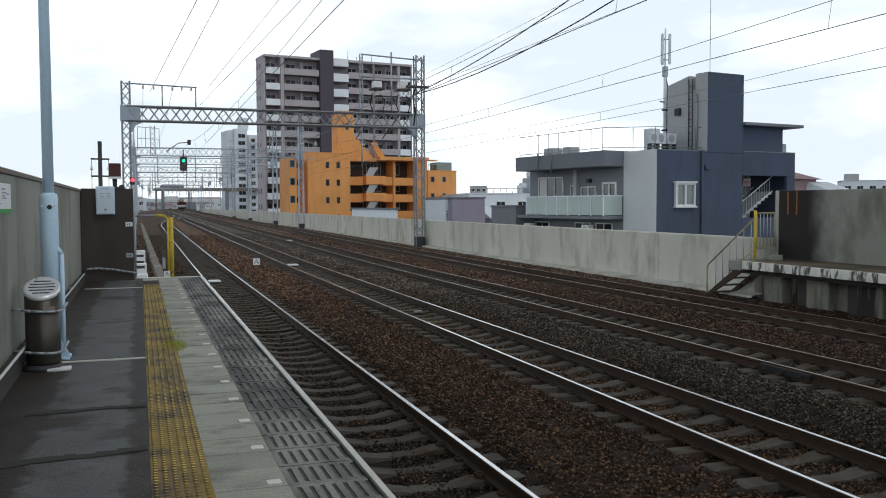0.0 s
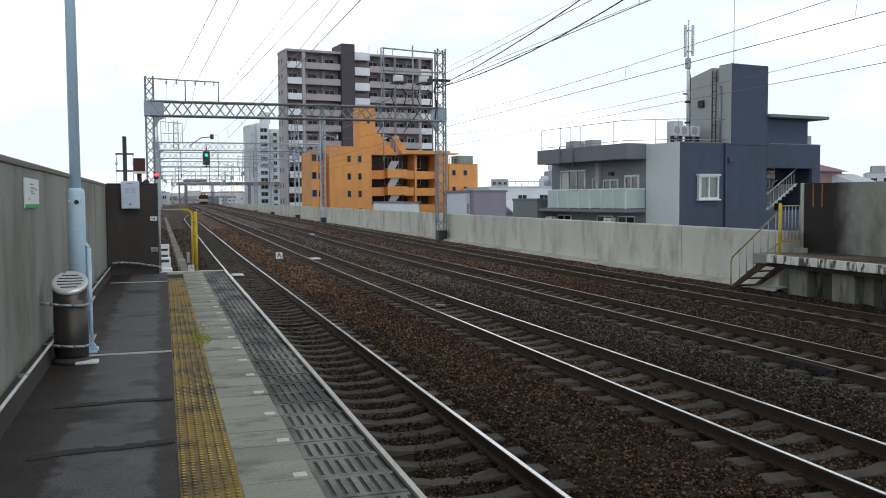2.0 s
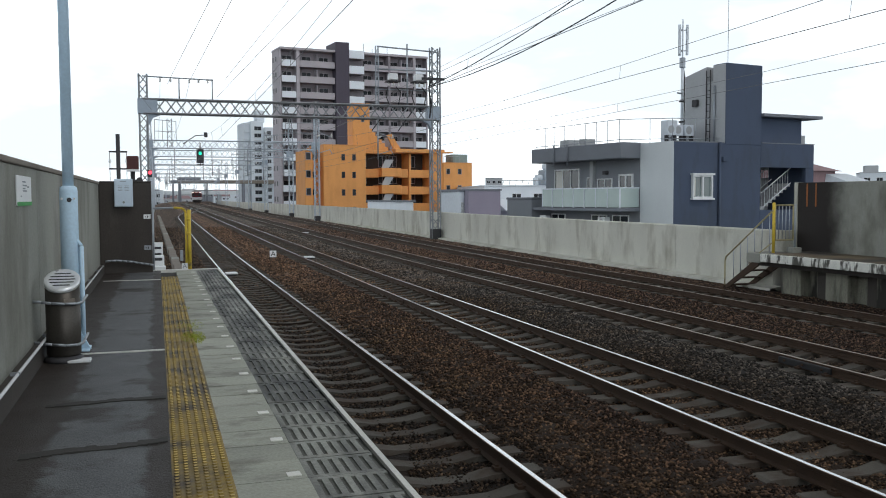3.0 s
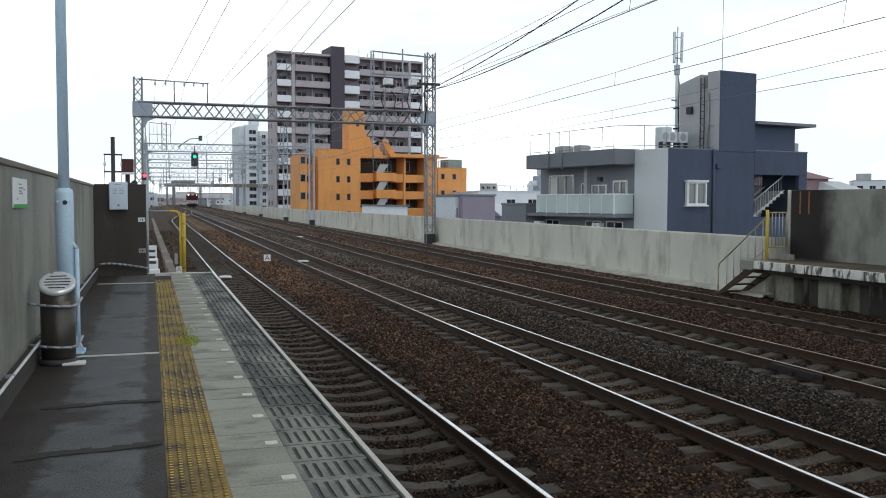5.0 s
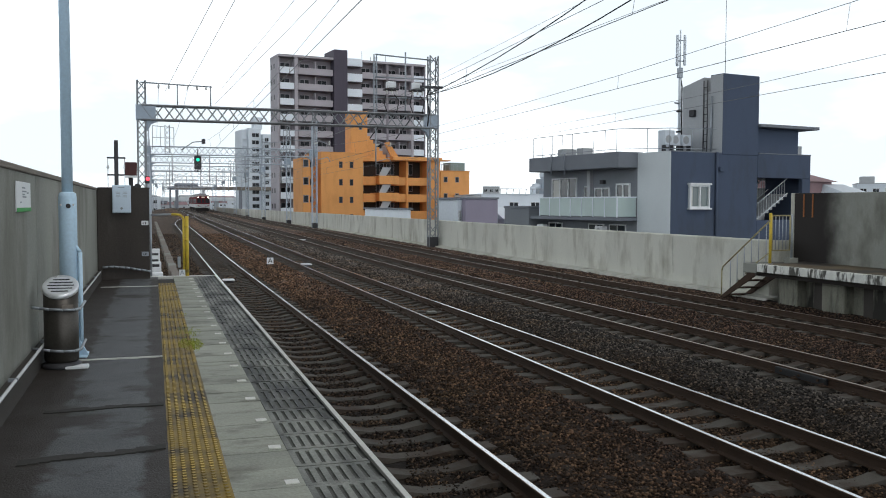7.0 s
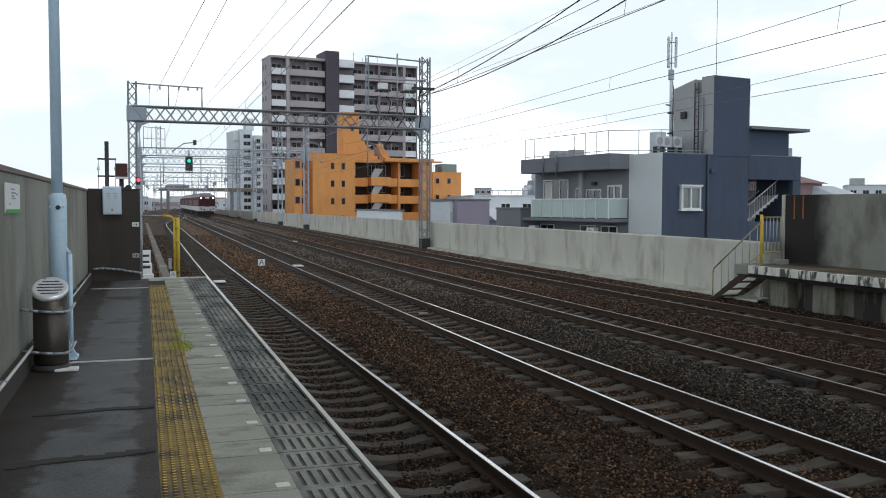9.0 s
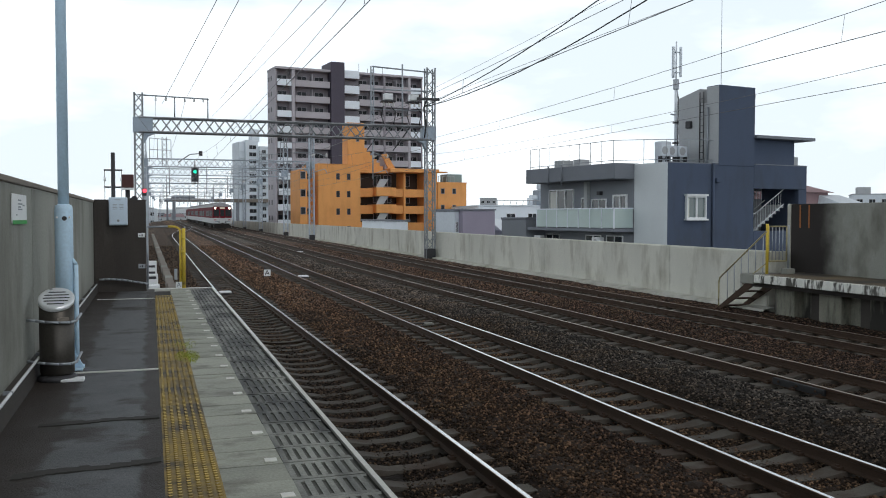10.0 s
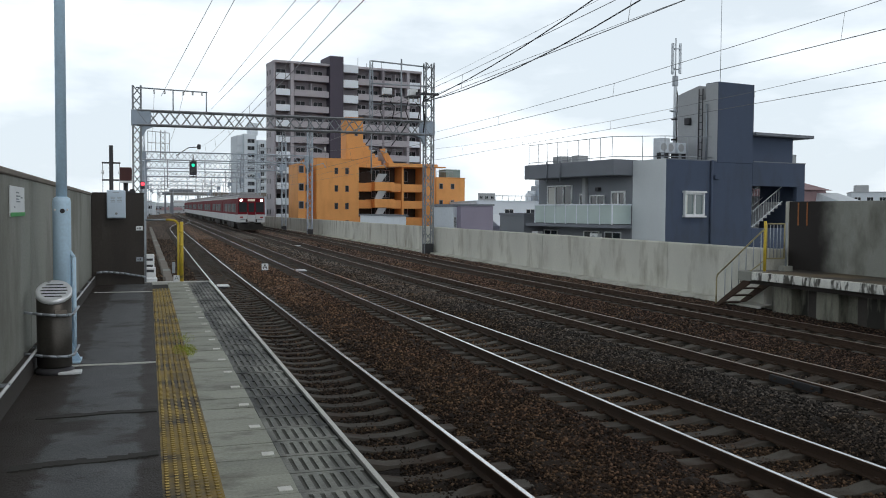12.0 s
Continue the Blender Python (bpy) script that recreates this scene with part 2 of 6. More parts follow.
def wall_x(y):
    return 16.05 + 0.02 * (min(max(y, 20), 100) - 20) + (bend(y) - bend(100) if y > 100 else 0)


# ---- ground, viaduct and ballast ----
bm = bmesh.new()
box(bm, -3000, -1500, STREET - 1, 3000, 4500, STREET)
tagged(part("ground", bm, CITY), "grey city ground far below the viaduct", "ground", kind="structure")

bm = bmesh.new()
YS = [-12, 20, 60, 100, 150, 200, 215, 240, 270, 300, 330, 360, 400, 440]
for a, b in zip(YS[:-1], YS[1:]):
    xs = [(-1.6 + bend(y), wall_x(y) + 1.2) for y in (a, b)]
    v = [bm.verts.new((x, y, z)) for z in (BED - 0.9, BED - 0.22) for (x0, x1), y in zip(xs, (a, b)) for x in (x0, x1)]
    for f in ((0, 2, 3, 1), (4, 5, 7, 6), (0, 1, 5, 4), (2, 6, 7, 3), (0, 4, 6, 2), (1, 3, 7, 5)):
        bm.faces.new([v[i] for i in f])
tagged(part("viaduct_deck", bm, DECK), "concrete railway viaduct deck carrying four tracks", "viaduct", kind="structure")


def ballast_stone_material(shade=1.0, grains=False):
    """Crushed stone, rusty brown beside the tracks that brake, greyer between the middle pair."""
    m = bpy.data.materials.new("crushed_stone")
    m.use_nodes = True
    n, l = m.node_tree.nodes, m.node_tree.links
    b = n["Principled BSDF"]
    b.inputs["Roughness"].default_value = 0.92
    b.inputs["Specular IOR Level"].default_value = 0.25
    geo, tc, sep = n.new("ShaderNodeNewGeometry"), n.new("ShaderNodeTexCoord"), n.new("ShaderNodeSeparateXYZ")
    l.new(tc.outputs["Object"], sep.inputs[0])
    noise_n = n.new("ShaderNodeTexNoise")
    noise_n.inputs["Scale"].default_value, noise_n.inputs["Detail"].default_value = 0.55, 4
    l.new(tc.outputs["Object"], noise_n.inputs["Vector"])
    ma = n.new("ShaderNodeMath")
    ma.operation, ma.inputs[1].default_value = "MULTIPLY_ADD", 2.4
    l.new(noise_n.outputs["Fac"], ma.inputs[0])
    l.new(sep.outputs["X"], ma.inputs[2])
    mr = n.new("ShaderNodeMapRange")
    mr.inputs["From Min"].default_value, mr.inputs["From Max"].default_value = 0.0, 20.0
    l.new(ma.outputs[0], mr.inputs["Value"])
    ramp = n.new("ShaderNodeValToRGB")
    e = ramp.color_ramp.elements
    e[0].position, e[0].color = 0.0, (0.042, 0.030, 0.022, 1)
    e[1].position, e[1].color = 1.0, (0.040, 0.028, 0.022, 1)
    for p, c in ((0.17, (0.025, 0.017, 0.012, 1)), (0.215, (0.030, 0.020, 0.014, 1)), (0.275, (0.064, 0.037, 0.022, 1)), (0.32, (0.042, 0.025, 0.017, 1)),
                 (0.37, (0.062, 0.037, 0.021, 1)), (0.42, (0.036, 0.026, 0.019, 1)), (0.49, (0.050, 0.044, 0.039, 1)), (0.54, (0.036, 0.030, 0.024, 1)),
                 (0.60, (0.044, 0.027, 0.019, 1)), (0.70, (0.046, 0.028, 0.020, 1))):
        k = e.new(p)
        k.color = c
    l.new(mr.outputs["Result"], ramp.inputs["Fac"])
    rr = n.new("ShaderNodeMapRange")
    rr.inputs["To Min"].default_value, rr.inputs["To Max"].default_value = 0.46 * shade, 5.6 * shade
    pw = n.new("ShaderNodeMath")
    pw.operation, pw.inputs[1].default_value = "POWER", 3.4
    if grains:
        cell = n.new("ShaderNodeTexVoronoi")
        cell.inputs["Scale"].default_value = 14
        l.new(tc.outputs["Object"], cell.inputs["Vector"])
        csep = n.new("ShaderNodeSeparateXYZ")
        l.new(cell.outputs["Color"], csep.inputs[0])
        l.new(csep.outputs["X"], pw.inputs[0])
    else:
        l.new(geo.outputs["Random Per Island"], pw.inputs[0])
    l.new(pw.outputs[0], rr.inputs["Value"])
    sc = n.new("ShaderNodeVectorMath")
    sc.operation = "SCALE"
    pn, pr, pm = n.new("ShaderNodeTexNoise"), n.new("ShaderNodeMapRange"), n.new("ShaderNodeMixRGB")
    pn.inputs["Scale"].default_value, pn.inputs["Detail"].default_value, pn.inputs["Roughness"].default_value = 1.1, 6, 0.7
    l.new(tc.outputs["Object"], pn.inputs["Vector"])
    pr.inputs["From Min"].default_value, pr.inputs["From Max"].default_value = 0.50, 0.68
    pr.inputs["To Max"].default_value = 0.75
    l.new(pn.outputs["Fac"], pr.inputs["Value"])
    l.new(pr.outputs["Result"], pm.inputs["Fac"])
    l.new(ramp.outputs["Color"], pm.inputs["Color1"])
    pm.inputs["Color2"].default_value = (0.068, 0.043, 0.024, 1)
    l.new(pm.outputs["Color"], sc.inputs[0])
    # near stones darkened for self-shade, far ones lightened for grazing sheen, in the colour
    shade_sheen, dm = n.new("ShaderNodeMapRange"), n.new("ShaderNodeMath")
    shade_sheen.inputs["From Min"].default_value, shade_sheen.inputs["From Max"].default_value = 5.0, 34.0
    shade_sheen.inputs["To Min"].default_value, shade_sheen.inputs["To Max"].default_value = 0.64, 1.4
    l.new(sep.outputs["Y"], shade_sheen.inputs["Value"])
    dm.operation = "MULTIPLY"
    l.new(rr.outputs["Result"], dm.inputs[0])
    l.new(shade_sheen.outputs["Result"], dm.inputs[1])
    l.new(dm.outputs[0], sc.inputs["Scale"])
    l.new(sc.outputs["Vector"], b.inputs["Base Color"])
    fn, bp = n.new("ShaderNodeTexNoise"), n.new("ShaderNodeBump")
    fn.inputs["Scale"].default_value, fn.inputs["Detail"].default_value = 45, 3
    l.new(tc.outputs["Object"], fn.inputs["Vector"])
    bp.inputs["Strength"].default_value, bp.inputs["Distance"].default_value = 0.6, 0.02
    l.new(fn.outputs["Fac"], bp.inputs["Height"])
    l.new(bp.outputs["Normal"], b.inputs["Normal"])
    return m


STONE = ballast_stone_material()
# near bed darkened: shade of the gaps between stones put into its colour
GAPSHADE = ballast_stone_material(0.42)
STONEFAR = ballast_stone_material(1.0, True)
rng = np.random.default_rng(7)


def bed_height(x, y):
    """The bed lies a little lower under the rails and humps between the tracks."""
    c = np.full_like(x, 99.0)
    for k in CENTRES:
        c = np.minimum(c, np.abs(x - k - 0.0022 * y))
    return BED - 0.065 + 0.10 * np.clip((c - 0.72) / 0.4, 0, 1) + 0.012 * np.sin(1.9 * x + 0.7 * y) * np.sin(0.6 * y)


ys = np.concatenate([np.arange(-6, 26, 0.14), np.arange(26, 60, 0.4), np.arange(60, 215, 4.0), np.arange(215, 441, 9.0)])
xs = np.linspace(0, 1, 110)
gx, gy = np.meshgrid(xs, ys)
left = np.array([0.9 if y < 18.6 else -1.2 + bend(y) for y in ys])[:, None]
right = np.array([wall_x(y) - 0.02 for y in ys])[:, None]
gx = left + gx * (right - left)
gz = bed_height(gx, gy) + rng.normal(0, 0.010, gx.shape)
# the bed follows the climb and falls off towards the parapet
gz += np.array([rise(y) for y in ys])[:, None] * np.clip((right - 0.4 - gx) / 2.4, 0, 1)
verts = np.stack([gx, gy, gz], -1).reshape(-1, 3)
nx_ = len(xs)
faces = [(j * nx_ + i, j * nx_ + i + 1, (j + 1) * nx_ + i + 1, (j + 1) * nx_ + i) for j in range(len(ys) - 1) for i in range(nx_ - 1)]
bed_me = raw("ballast_bed", verts.tolist(), faces, (GAPSHADE, STONEFAR))
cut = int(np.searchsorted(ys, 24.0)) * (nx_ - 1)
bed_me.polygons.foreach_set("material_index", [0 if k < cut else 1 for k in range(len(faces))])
tagged(new("ballast_bed", bed_me), "brown and grey railway ballast bed", "ballast", kind="structure")


def stones():
    """Loose crushed stones, denser near the platform."""
    vs, fs = [], []
    octa = np.array([(1, 0, 0), (0, 1, 0), (-1, 0, 0), (0, -1, 0), (0, 0, 1), (0, 0, -1)], float)
    tri = [(0, 1, 4), (1, 2, 4), (2, 3, 4), (3, 0, 4), (1, 0, 5), (2, 1, 5), (3, 2, 5), (0, 3, 5)]
    tri = np.array(tri)
    for y0, y1, dens, size in ((-6, 3, 60, 0.04), (3, 9, 1250, 0.0195), (9, 16, 800, 0.0225), (16, 26, 480, 0.0245), (26, 42, 190, 0.030), (42, 75, 50, 0.038)):
        n = int((y1 - y0) * 14.2 * dens)
        x, y = rng.uniform(1.25 if y0 < 16 else -1.2, 15.6, n), rng.uniform(y0, y1, n)
        keep = (x < 3.6 + 1.35 * np.maximum(y, 9 if y0 < 0 else 0)) & ((x > 1.25) | (y > 19.1))
        keep &= x > 0.28 * y if 0 < y0 < 9 else True
        x, y = x[keep], y[keep]
        n = len(x)
        z = bed_height(x, y) + rng.uniform(-0.2, 0.7, n) * size + 0.00515 * np.maximum(y - 38, 0) * np.clip((16.4 - x) / 2.4, 0, 1)
        s = size * rng.uniform(0.55, 1.35, (n, 1, 1)) * rng.uniform(0.6, 1.2, (n, 6, 1))
        v = octa[None] * s * np.array([1.15, 1, 0.75])
        a = rng.uniform(0, 6.28, n)
        ca, sa = np.cos(a)[:, None], np.sin(a)[:, None]
        tx = rng.uniform(-0.6, 0.6, (n, 1))
        vx, vy, vz = v[..., 0] * ca - v[..., 1] * sa, v[..., 0] * sa + v[..., 1] * ca, v[..., 2] + tx * v[..., 0]
        base = sum(len(k) for k in vs)
        vs.append(np.stack([vx + x[:, None], vy + y[:, None], vz + z[:, None]], -1).reshape(-1, 3))
        fs.append((tri[None] + (np.arange(n) * 6)[:, None, None] + base).reshape(-1, 3))
    me = bpy.data.meshes.new("ballast_stones")
    v, f = np.concatenate(vs), np.concatenate(fs)
    me.vertices.add(len(v))
    me.vertices.foreach_set("co", v.ravel().astype(np.float32))
    me.loops.add(f.size)
    me.loops.foreach_set("vertex_index", f.ravel().astype(np.int32))
    me.polygons.add(len(f))
    me.polygons.foreach_set("loop_start", np.arange(0, f.size, 3, dtype=np.int32))
    me.update(calc_edges=True)
    me.validate()
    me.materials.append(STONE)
    return tagged(new("ballast_stones", me), "loose brown and grey crushed ballast stones", "ballast", kind="stuff")


stones()


# ---- tracks ----
def rail_bm(x_of, ys):
    prof = [(-0.062, -0.14), (0.062, -0.14), (0.062, -0.128), (0.012, -0.112), (0.009, -0.045), (0.032, -0.032), (0.033, -0.006),
            (0.026, 0.0), (0.019, 0.001), (-0.019, 0.001), (-0.026, 0.0), (-0.033, -0.006), (-0.032, -0.032), (-0.009, -0.045), (-0.012, -0.112), (-0.062, -0.128)]
    bm = bmesh.new()
    rings = [[bm.verts.new((x_of(y) + px, y, RAIL + rise(y) + pz)) for px, pz in prof] for y in ys]
    n = len(prof)
    for a, b in zip(rings[:-1], rings[1:]):
        for i in range(n):
            f = bm.faces.new((a[i], a[(i + 1) % n], b[(i + 1) % n], b[i]))
            f.material_index = 1 if i == 8 else 2 if i in (7, 9) else 0
    bm.faces.new(rings[0][::-1])
    bm.faces.new(rings[-1])
    bmesh.ops.recalc_face_normals(bm, faces=bm.faces[:])
    return bm


def sleeper_mesh():
    """Prestressed sleeper: thick under the rails, dished and narrower in the middle."""
    st = [(-1.0, 0.115, -0.035), (-0.93, 0.125, 0.0), (-0.42, 0.118, -0.004), (-0.2, 0.102, -0.045), (0.2, 0.102, -0.045), (0.42, 0.118, -0.004), (0.93, 0.125, 0.0), (1.0, 0.115, -0.035)]
    vs, fs = [], []
    for x, w, z in st:
        vs += [(x, -w - 0.02, -0.17), (x, -w, z), (x, w, z), (x, w + 0.02, -0.17)]
    for i in range(len(st) - 1):
        a, b = i * 4, i * 4 + 4
        for k in range(3):
            fs.append((a + k, a + k + 1, b + k + 1, b + k))
    fs += [(0, 3, 2, 1), (28, 29, 30, 31)]
    return raw("sleeper", vs, [f[::-1] for f in fs], SLEEPER)


def clip_mesh():
    bm = bmesh.new()
    for s in (-1, 1):
        for d in (-1, 1):
            x = s * GAUGE / 2 + s * 0.033 + d * 0.085
            box(bm, x - 0.035, -0.05, 0.0, x + 0.035, 0.05, 0.03)
            box(bm, x - 0.015, -0.02, 0.03, x + 0.015, 0.02, 0.05)
    return to_mesh("rail_clips", bm, RUST)


SLEEPER_ME, CLIP_ME = sleeper_mesh(), clip_mesh()


def centre(k, y):
    """Centre of track k; the platform loop joins its neighbour beyond the station."""
    s = min(max((y - 98) / 74, 0), 1)
    return CENTRES[k] + bend(y) + (3.6 * s * s * (3 - 2 * s) if k == 0 else 0)


RAIL_YS = list(np.arange(-8, 90, 7.0)) + list(np.arange(90, 215, 6.0)) + list(np.arange(215, 441, 8.0))
for k, xc in enumerate(CENTRES):
    tr = thing("railway_track", (0, 0, 0), "narrow gauge railway track on concrete sleepers, " + ("polished rail heads" if k < 3 else "rusty sides"), "railway track",
               group="parallel tracks", kind="structure")
    for s in (-1, 1):
        part("rail", rail_bm(lambda y, s=s, k=k: centre(k, y) + s * (GAUGE / 2 + 0.033), RAIL_YS if k else [y for y in RAIL_YS if y < 176]), (RUST, RAILTOP if k < 2 else RAILDULL, RAILDULL if k < 2 else RUST), tr, "steel rail with worn bright head")
    far_v, far_f = [], []
    sv = [v.co.copy() for v in SLEEPER_ME.vertices]
    sf = [tuple(p.vertices) for p in SLEEPER_ME.polygons]
    y = 2.6 + 0.13 * k - 17 * 0.58
    while y < (330 if k else 160):
        m = pose(centre(k, y) + random.uniform(-0.02, 0.02), y, RAIL + rise(y) - 0.14 + random.uniform(-0.006, 0.004), 0, random.uniform(-0.4, 0.4), random.uniform(-0.8, 0.8))
        if y < 62:
            piece("sleeper", SLEEPER_ME, tr, m)
            if y < 34:
                piece("rail_clip", CLIP_ME, tr, pose(xc + bend(y), y, RAIL - 0.14))
        else:
            b0 = len(far_v)
            far_v += [tuple(m @ v) for v in sv]
            far_f += [tuple(j + b0 for j in f) for f in sf]
        y += 0.58
    tagged(piece("far_sleepers", raw("far_sleepers", far_v, far_f, SLEEPER), tr, Matrix()), "row of distant concrete sleepers", kind="stuff")


# insulated rail joint on the second track, with its bond
for y, s in ((21.0, -1), (21.4, 1)):
    x = centre(1, y) + s * (GAUGE / 2 + 0.033)
    rj = thing("rail_joint", (x, y, RAIL - 0.07), "rusty bolted fishplates joining two rails", "rail joint", group="rail joints")
    for d in (-1, 1):
        part("fishplate", bevelled(d * 0.028 - 0.012, -0.3, -0.045, d * 0.028 + 0.012, 0.3, 0.04, 0.005), RUST, rj)
        for k in (-0.22, -0.08, 0.08, 0.22):
            part("bolt", lathe([(0.016, 0), (0.014, 0.02)], 6), RUST, rj, at=pose(d * 0.04, k, 0, 0, 90 * d, 0))
gx_ = centre(2, 10.9) - GAUGE / 2 - 0.033
gj = thing("rail_lubricator", (gx_, 10.9, RAIL - 0.07), "grease-black rail lubricator bolted to the rail", "rail lubricator")
for d in (-1, 1):
    bm = bevelled(d * 0.045 - 0.03, -0.55, -0.06, d * 0.045 + 0.03, 0.55, 0.045, 0.012, 2)
    part("grease_bar", bm, CABLE, gj)
    for k in (-0.4, 0.0, 0.4):
        part("bolt", lathe([(0.02, 0), (0.017, 0.03)], 6), RUST, gj, at=pose(d * 0.07, k, 0, 0, 90 * d, 0))
bond = thing("rail_bond_plate", (centre(1, 20.6) + 0.15, 20.6, RAIL - 0.135), "small pale signalling bond plate between the rails", "plate")
part("plate", bevelled(-0.11, -0.09, -0.04, 0.11, 0.09, 0.015, 0.01), WALL, bond)
part("cable", chain([(-0.11, 0, 0), (-0.5, 0.1, -0.02), (-0.66, 0.1, 0.0)], 0.014), CABLE, bond)


# ---- near platform ----
PE, PN = 1.20, 18.75   # edge and end of the near platform
pf = thing("platform", (0, 0, 0), "station platform with dark worn asphalt and pale concrete edge slabs", "platform", kind="structure")
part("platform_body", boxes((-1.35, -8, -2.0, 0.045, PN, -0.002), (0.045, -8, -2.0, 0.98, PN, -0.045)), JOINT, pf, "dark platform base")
bm = bmesh.new()
nX, nY = 24, 270
vv = [[bm.verts.new((-1.1 + 1.166 * i / nX, -8 + (PN + 8) * j / nY, 0.004 + 0.006 * noise.noise((i * 0.35, j * 0.14, 3)) )) for i in range(nX + 1)] for j in range(nY + 1)]
for j in range(nY):
    for i in range(nX):
        f = bm.faces.new((vv[j][i], vv[j][i + 1], vv[j + 1][i + 1], vv[j + 1][i]))
        f.smooth = True
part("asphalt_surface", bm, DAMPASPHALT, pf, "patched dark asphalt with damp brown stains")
# tarred cracks and patch seams
bm = bmesh.new()
for y, w in ((5.40, 0.085), (6.66, 0.085)):
    for i in range(14):
        x = -0.75 + i * 0.057
        dy = 0.05 * noise.noise((x * 3, y, 0)) + 0.10 * (x + 0.7)
        box(bm, x, y + dy, 0.0, x + 0.058, y + dy + w * (0.8 + 0.5 * random.random()), 0.0125)
part("tar_seam", bm, JOINT, pf, "dark tar seams")
part("expansion_strip", boxes((-0.72, 8.86, 0, 0.06, 8.89, 0.016), (-0.9, 16.6, 0, 0.06, 16.63, 0.014)), NOSING, pf, "pale metal expansion strips")
part("edge_beam", boxes((0.98, -8, -0.32, PE - 0.02, PN, -0.05), (0.8, -8, -2.0, 0.98, PN, -0.3)), WALL, pf)
part("edge_strip", boxes((PE - 0.032, -8, -0.05, PE, PN, 0.012)), NOSING, pf, "pale worn edge strip")
part("end_strip", boxes((-0.08, PN, -0.12, PE, PN + 0.16, 0.008)), NOSING, pf, "pale concrete end kerb")

SLAB_L = 0.3525


def slab_mesh(x0, x1, grooves):
    """One edge slab; grooves run along the track, as sunken channels."""
    vs, fs = [], []
    z0, z1, g = -0.05, 0.006, 0.0065
    h = SLAB_L / 2 - g

    def quad(a, b, c, d):
        n = len(vs)
        vs.extend((a, b, c, d))
        fs.append((n, n + 1, n + 2, n + 3))
    if not grooves:
        cuts = [(x0 + 0.004, x1, z1)]
        ends = []
    else:
        n, w = 7, (x1 - x0 - 0.02) / 7
        x0 -= 0.01
        cuts = []
        for i in range(n):
            a = x0 + 0.01 + i * w
            cuts += [(a, a + w * 0.60, z1), (a + w * 0.60, a + w, z1 - 0.009)]
    for a, b, z in cuts:
        e = h - (0.04 if z < z1 else 0)
        quad((a, -e, z), (b, -e, z), (b, e, z), (a, e, z))
        if z < z1:
            for s in (-1, 1):
                quad((a, s * e, z1), (b, s * e, z1), (b, s * h, z1), (a, s * h, z1))
                quad((a, s * e, z), (b, s * e, z), (b, s * e, z1), (a, s * e, z1))
            quad((a, -e, z), (a, e, z), (a, e, z1), (a, -e, z1))
            quad((b, -e, z), (b, e, z), (b, e, z1), (b, -e, z1))
    a, b = x0 + (0.004 if not grooves else 0.01), x1 - (0.0 if not grooves else 0.01)
    for s in (-1, 1):
        quad((a, s * h, z0), (b, s * h, z0), (b, s * h, z1), (a, s * h, z1))
    quad((a, -h, z0), (a, h, z0), (a, h, z1), (a, -h, z1))
    quad((b, -h, z0), (b, h, z0), (b, h, z1), (b, -h, z1))
    return vs, fs


def tactile_mesh():
    """One 30 cm warning tile with six rows of six domes."""
    w = 0.1505
    vs = [(-w, -w, 0), (w, -w, 0), (w, w, 0), (-w, w, 0), (-w, -w, 0.008), (w, -w, 0.008), (w, w, 0.008), (-w, w, 0.008)]
    fs = [(4, 5, 6, 7), (0, 1, 5, 4), (1, 2, 6, 5), (2, 3, 7, 6), (3, 0, 4, 7)]
    for i in range(6):
        for j in range(6):
            cx, cy, n = -0.125 + 0.05 * i, -0.125 + 0.05 * j, len(vs)
            for r, z in ((0.0165, 0.008), (0.0125, 0.0145)):
                vs += [(cx + r * math.cos(k * math.pi / 3), cy + r * math.sin(k * math.pi / 3), z) for k in range(6)]
            fs += [(n + k, n + (k + 1) % 6, n + 6 + (k + 1) % 6, n + 6 + k) for k in range(6)]
            fs.append(tuple(n + 6 + k for k in range(6)))
    me = raw("tactile_tile", vs, fs, (TACTILE, DOME))
    for k, p in enumerate(me.polygons):
        p.material_index = 1 if k > 4 and (k - 5) % 7 == 6 else 0
    return me


SLAB_ME = raw("edge_slab", *slab_mesh(0.357, 0.735, False), SLAB)
GROOVE_ME = raw("grooved_slab", *slab_mesh(0.735, PE - 0.035, True), (GROOVED, GROOVEFLOOR))
# groove floors take a darker tone than the slab
for p in GROOVE_ME.polygons:
    if p.normal.z ** 2 > 0.5 and GROOVE_ME.vertices[p.vertices[0]].co.z < 0.0 and GROOVE_ME.vertices[p.vertices[2]].co.z < 0.0:
        p.material_index = 1
TILE_ME = tactile_mesh()
MARK_ME = to_mesh("square_marker", boxes((-0.036, -0.036, 0.0, 0.036, 0.036, 0.006)), MARK)
y, count = 4.60 - 32 * SLAB_L, 0
while y < PN - 0.3:
    if y > -6.6:
        piece("edge_slab", SLAB_ME, pf, pose(random.uniform(-0.003, 0.003), y + SLAB_L / 2 - 0.05, random.uniform(-0.003, 0.002), 0, 0, random.uniform(-0.3, 0.3)))
        piece("grooved_slab", GROOVE_ME, pf, pose(0, y + SLAB_L / 2 - 0.05, random.uniform(-0.003, 0.002)))
        if count % 2 == 0:
            piece("square_marker", MARK_ME, pf, pose(0.67, y + 0.03, 0.006, 0, 0, random.uniform(-3, 3)))
    y += SLAB_L
    count += 1
y = 2.8 - 31 * 0.302
while y < PN - 1.7:
    piece("tactile_tile", TILE_ME, pf, pose(0.212, y, 0.0, 0, 0, random.uniform(-0.4, 0.4)))
    y += 0.302

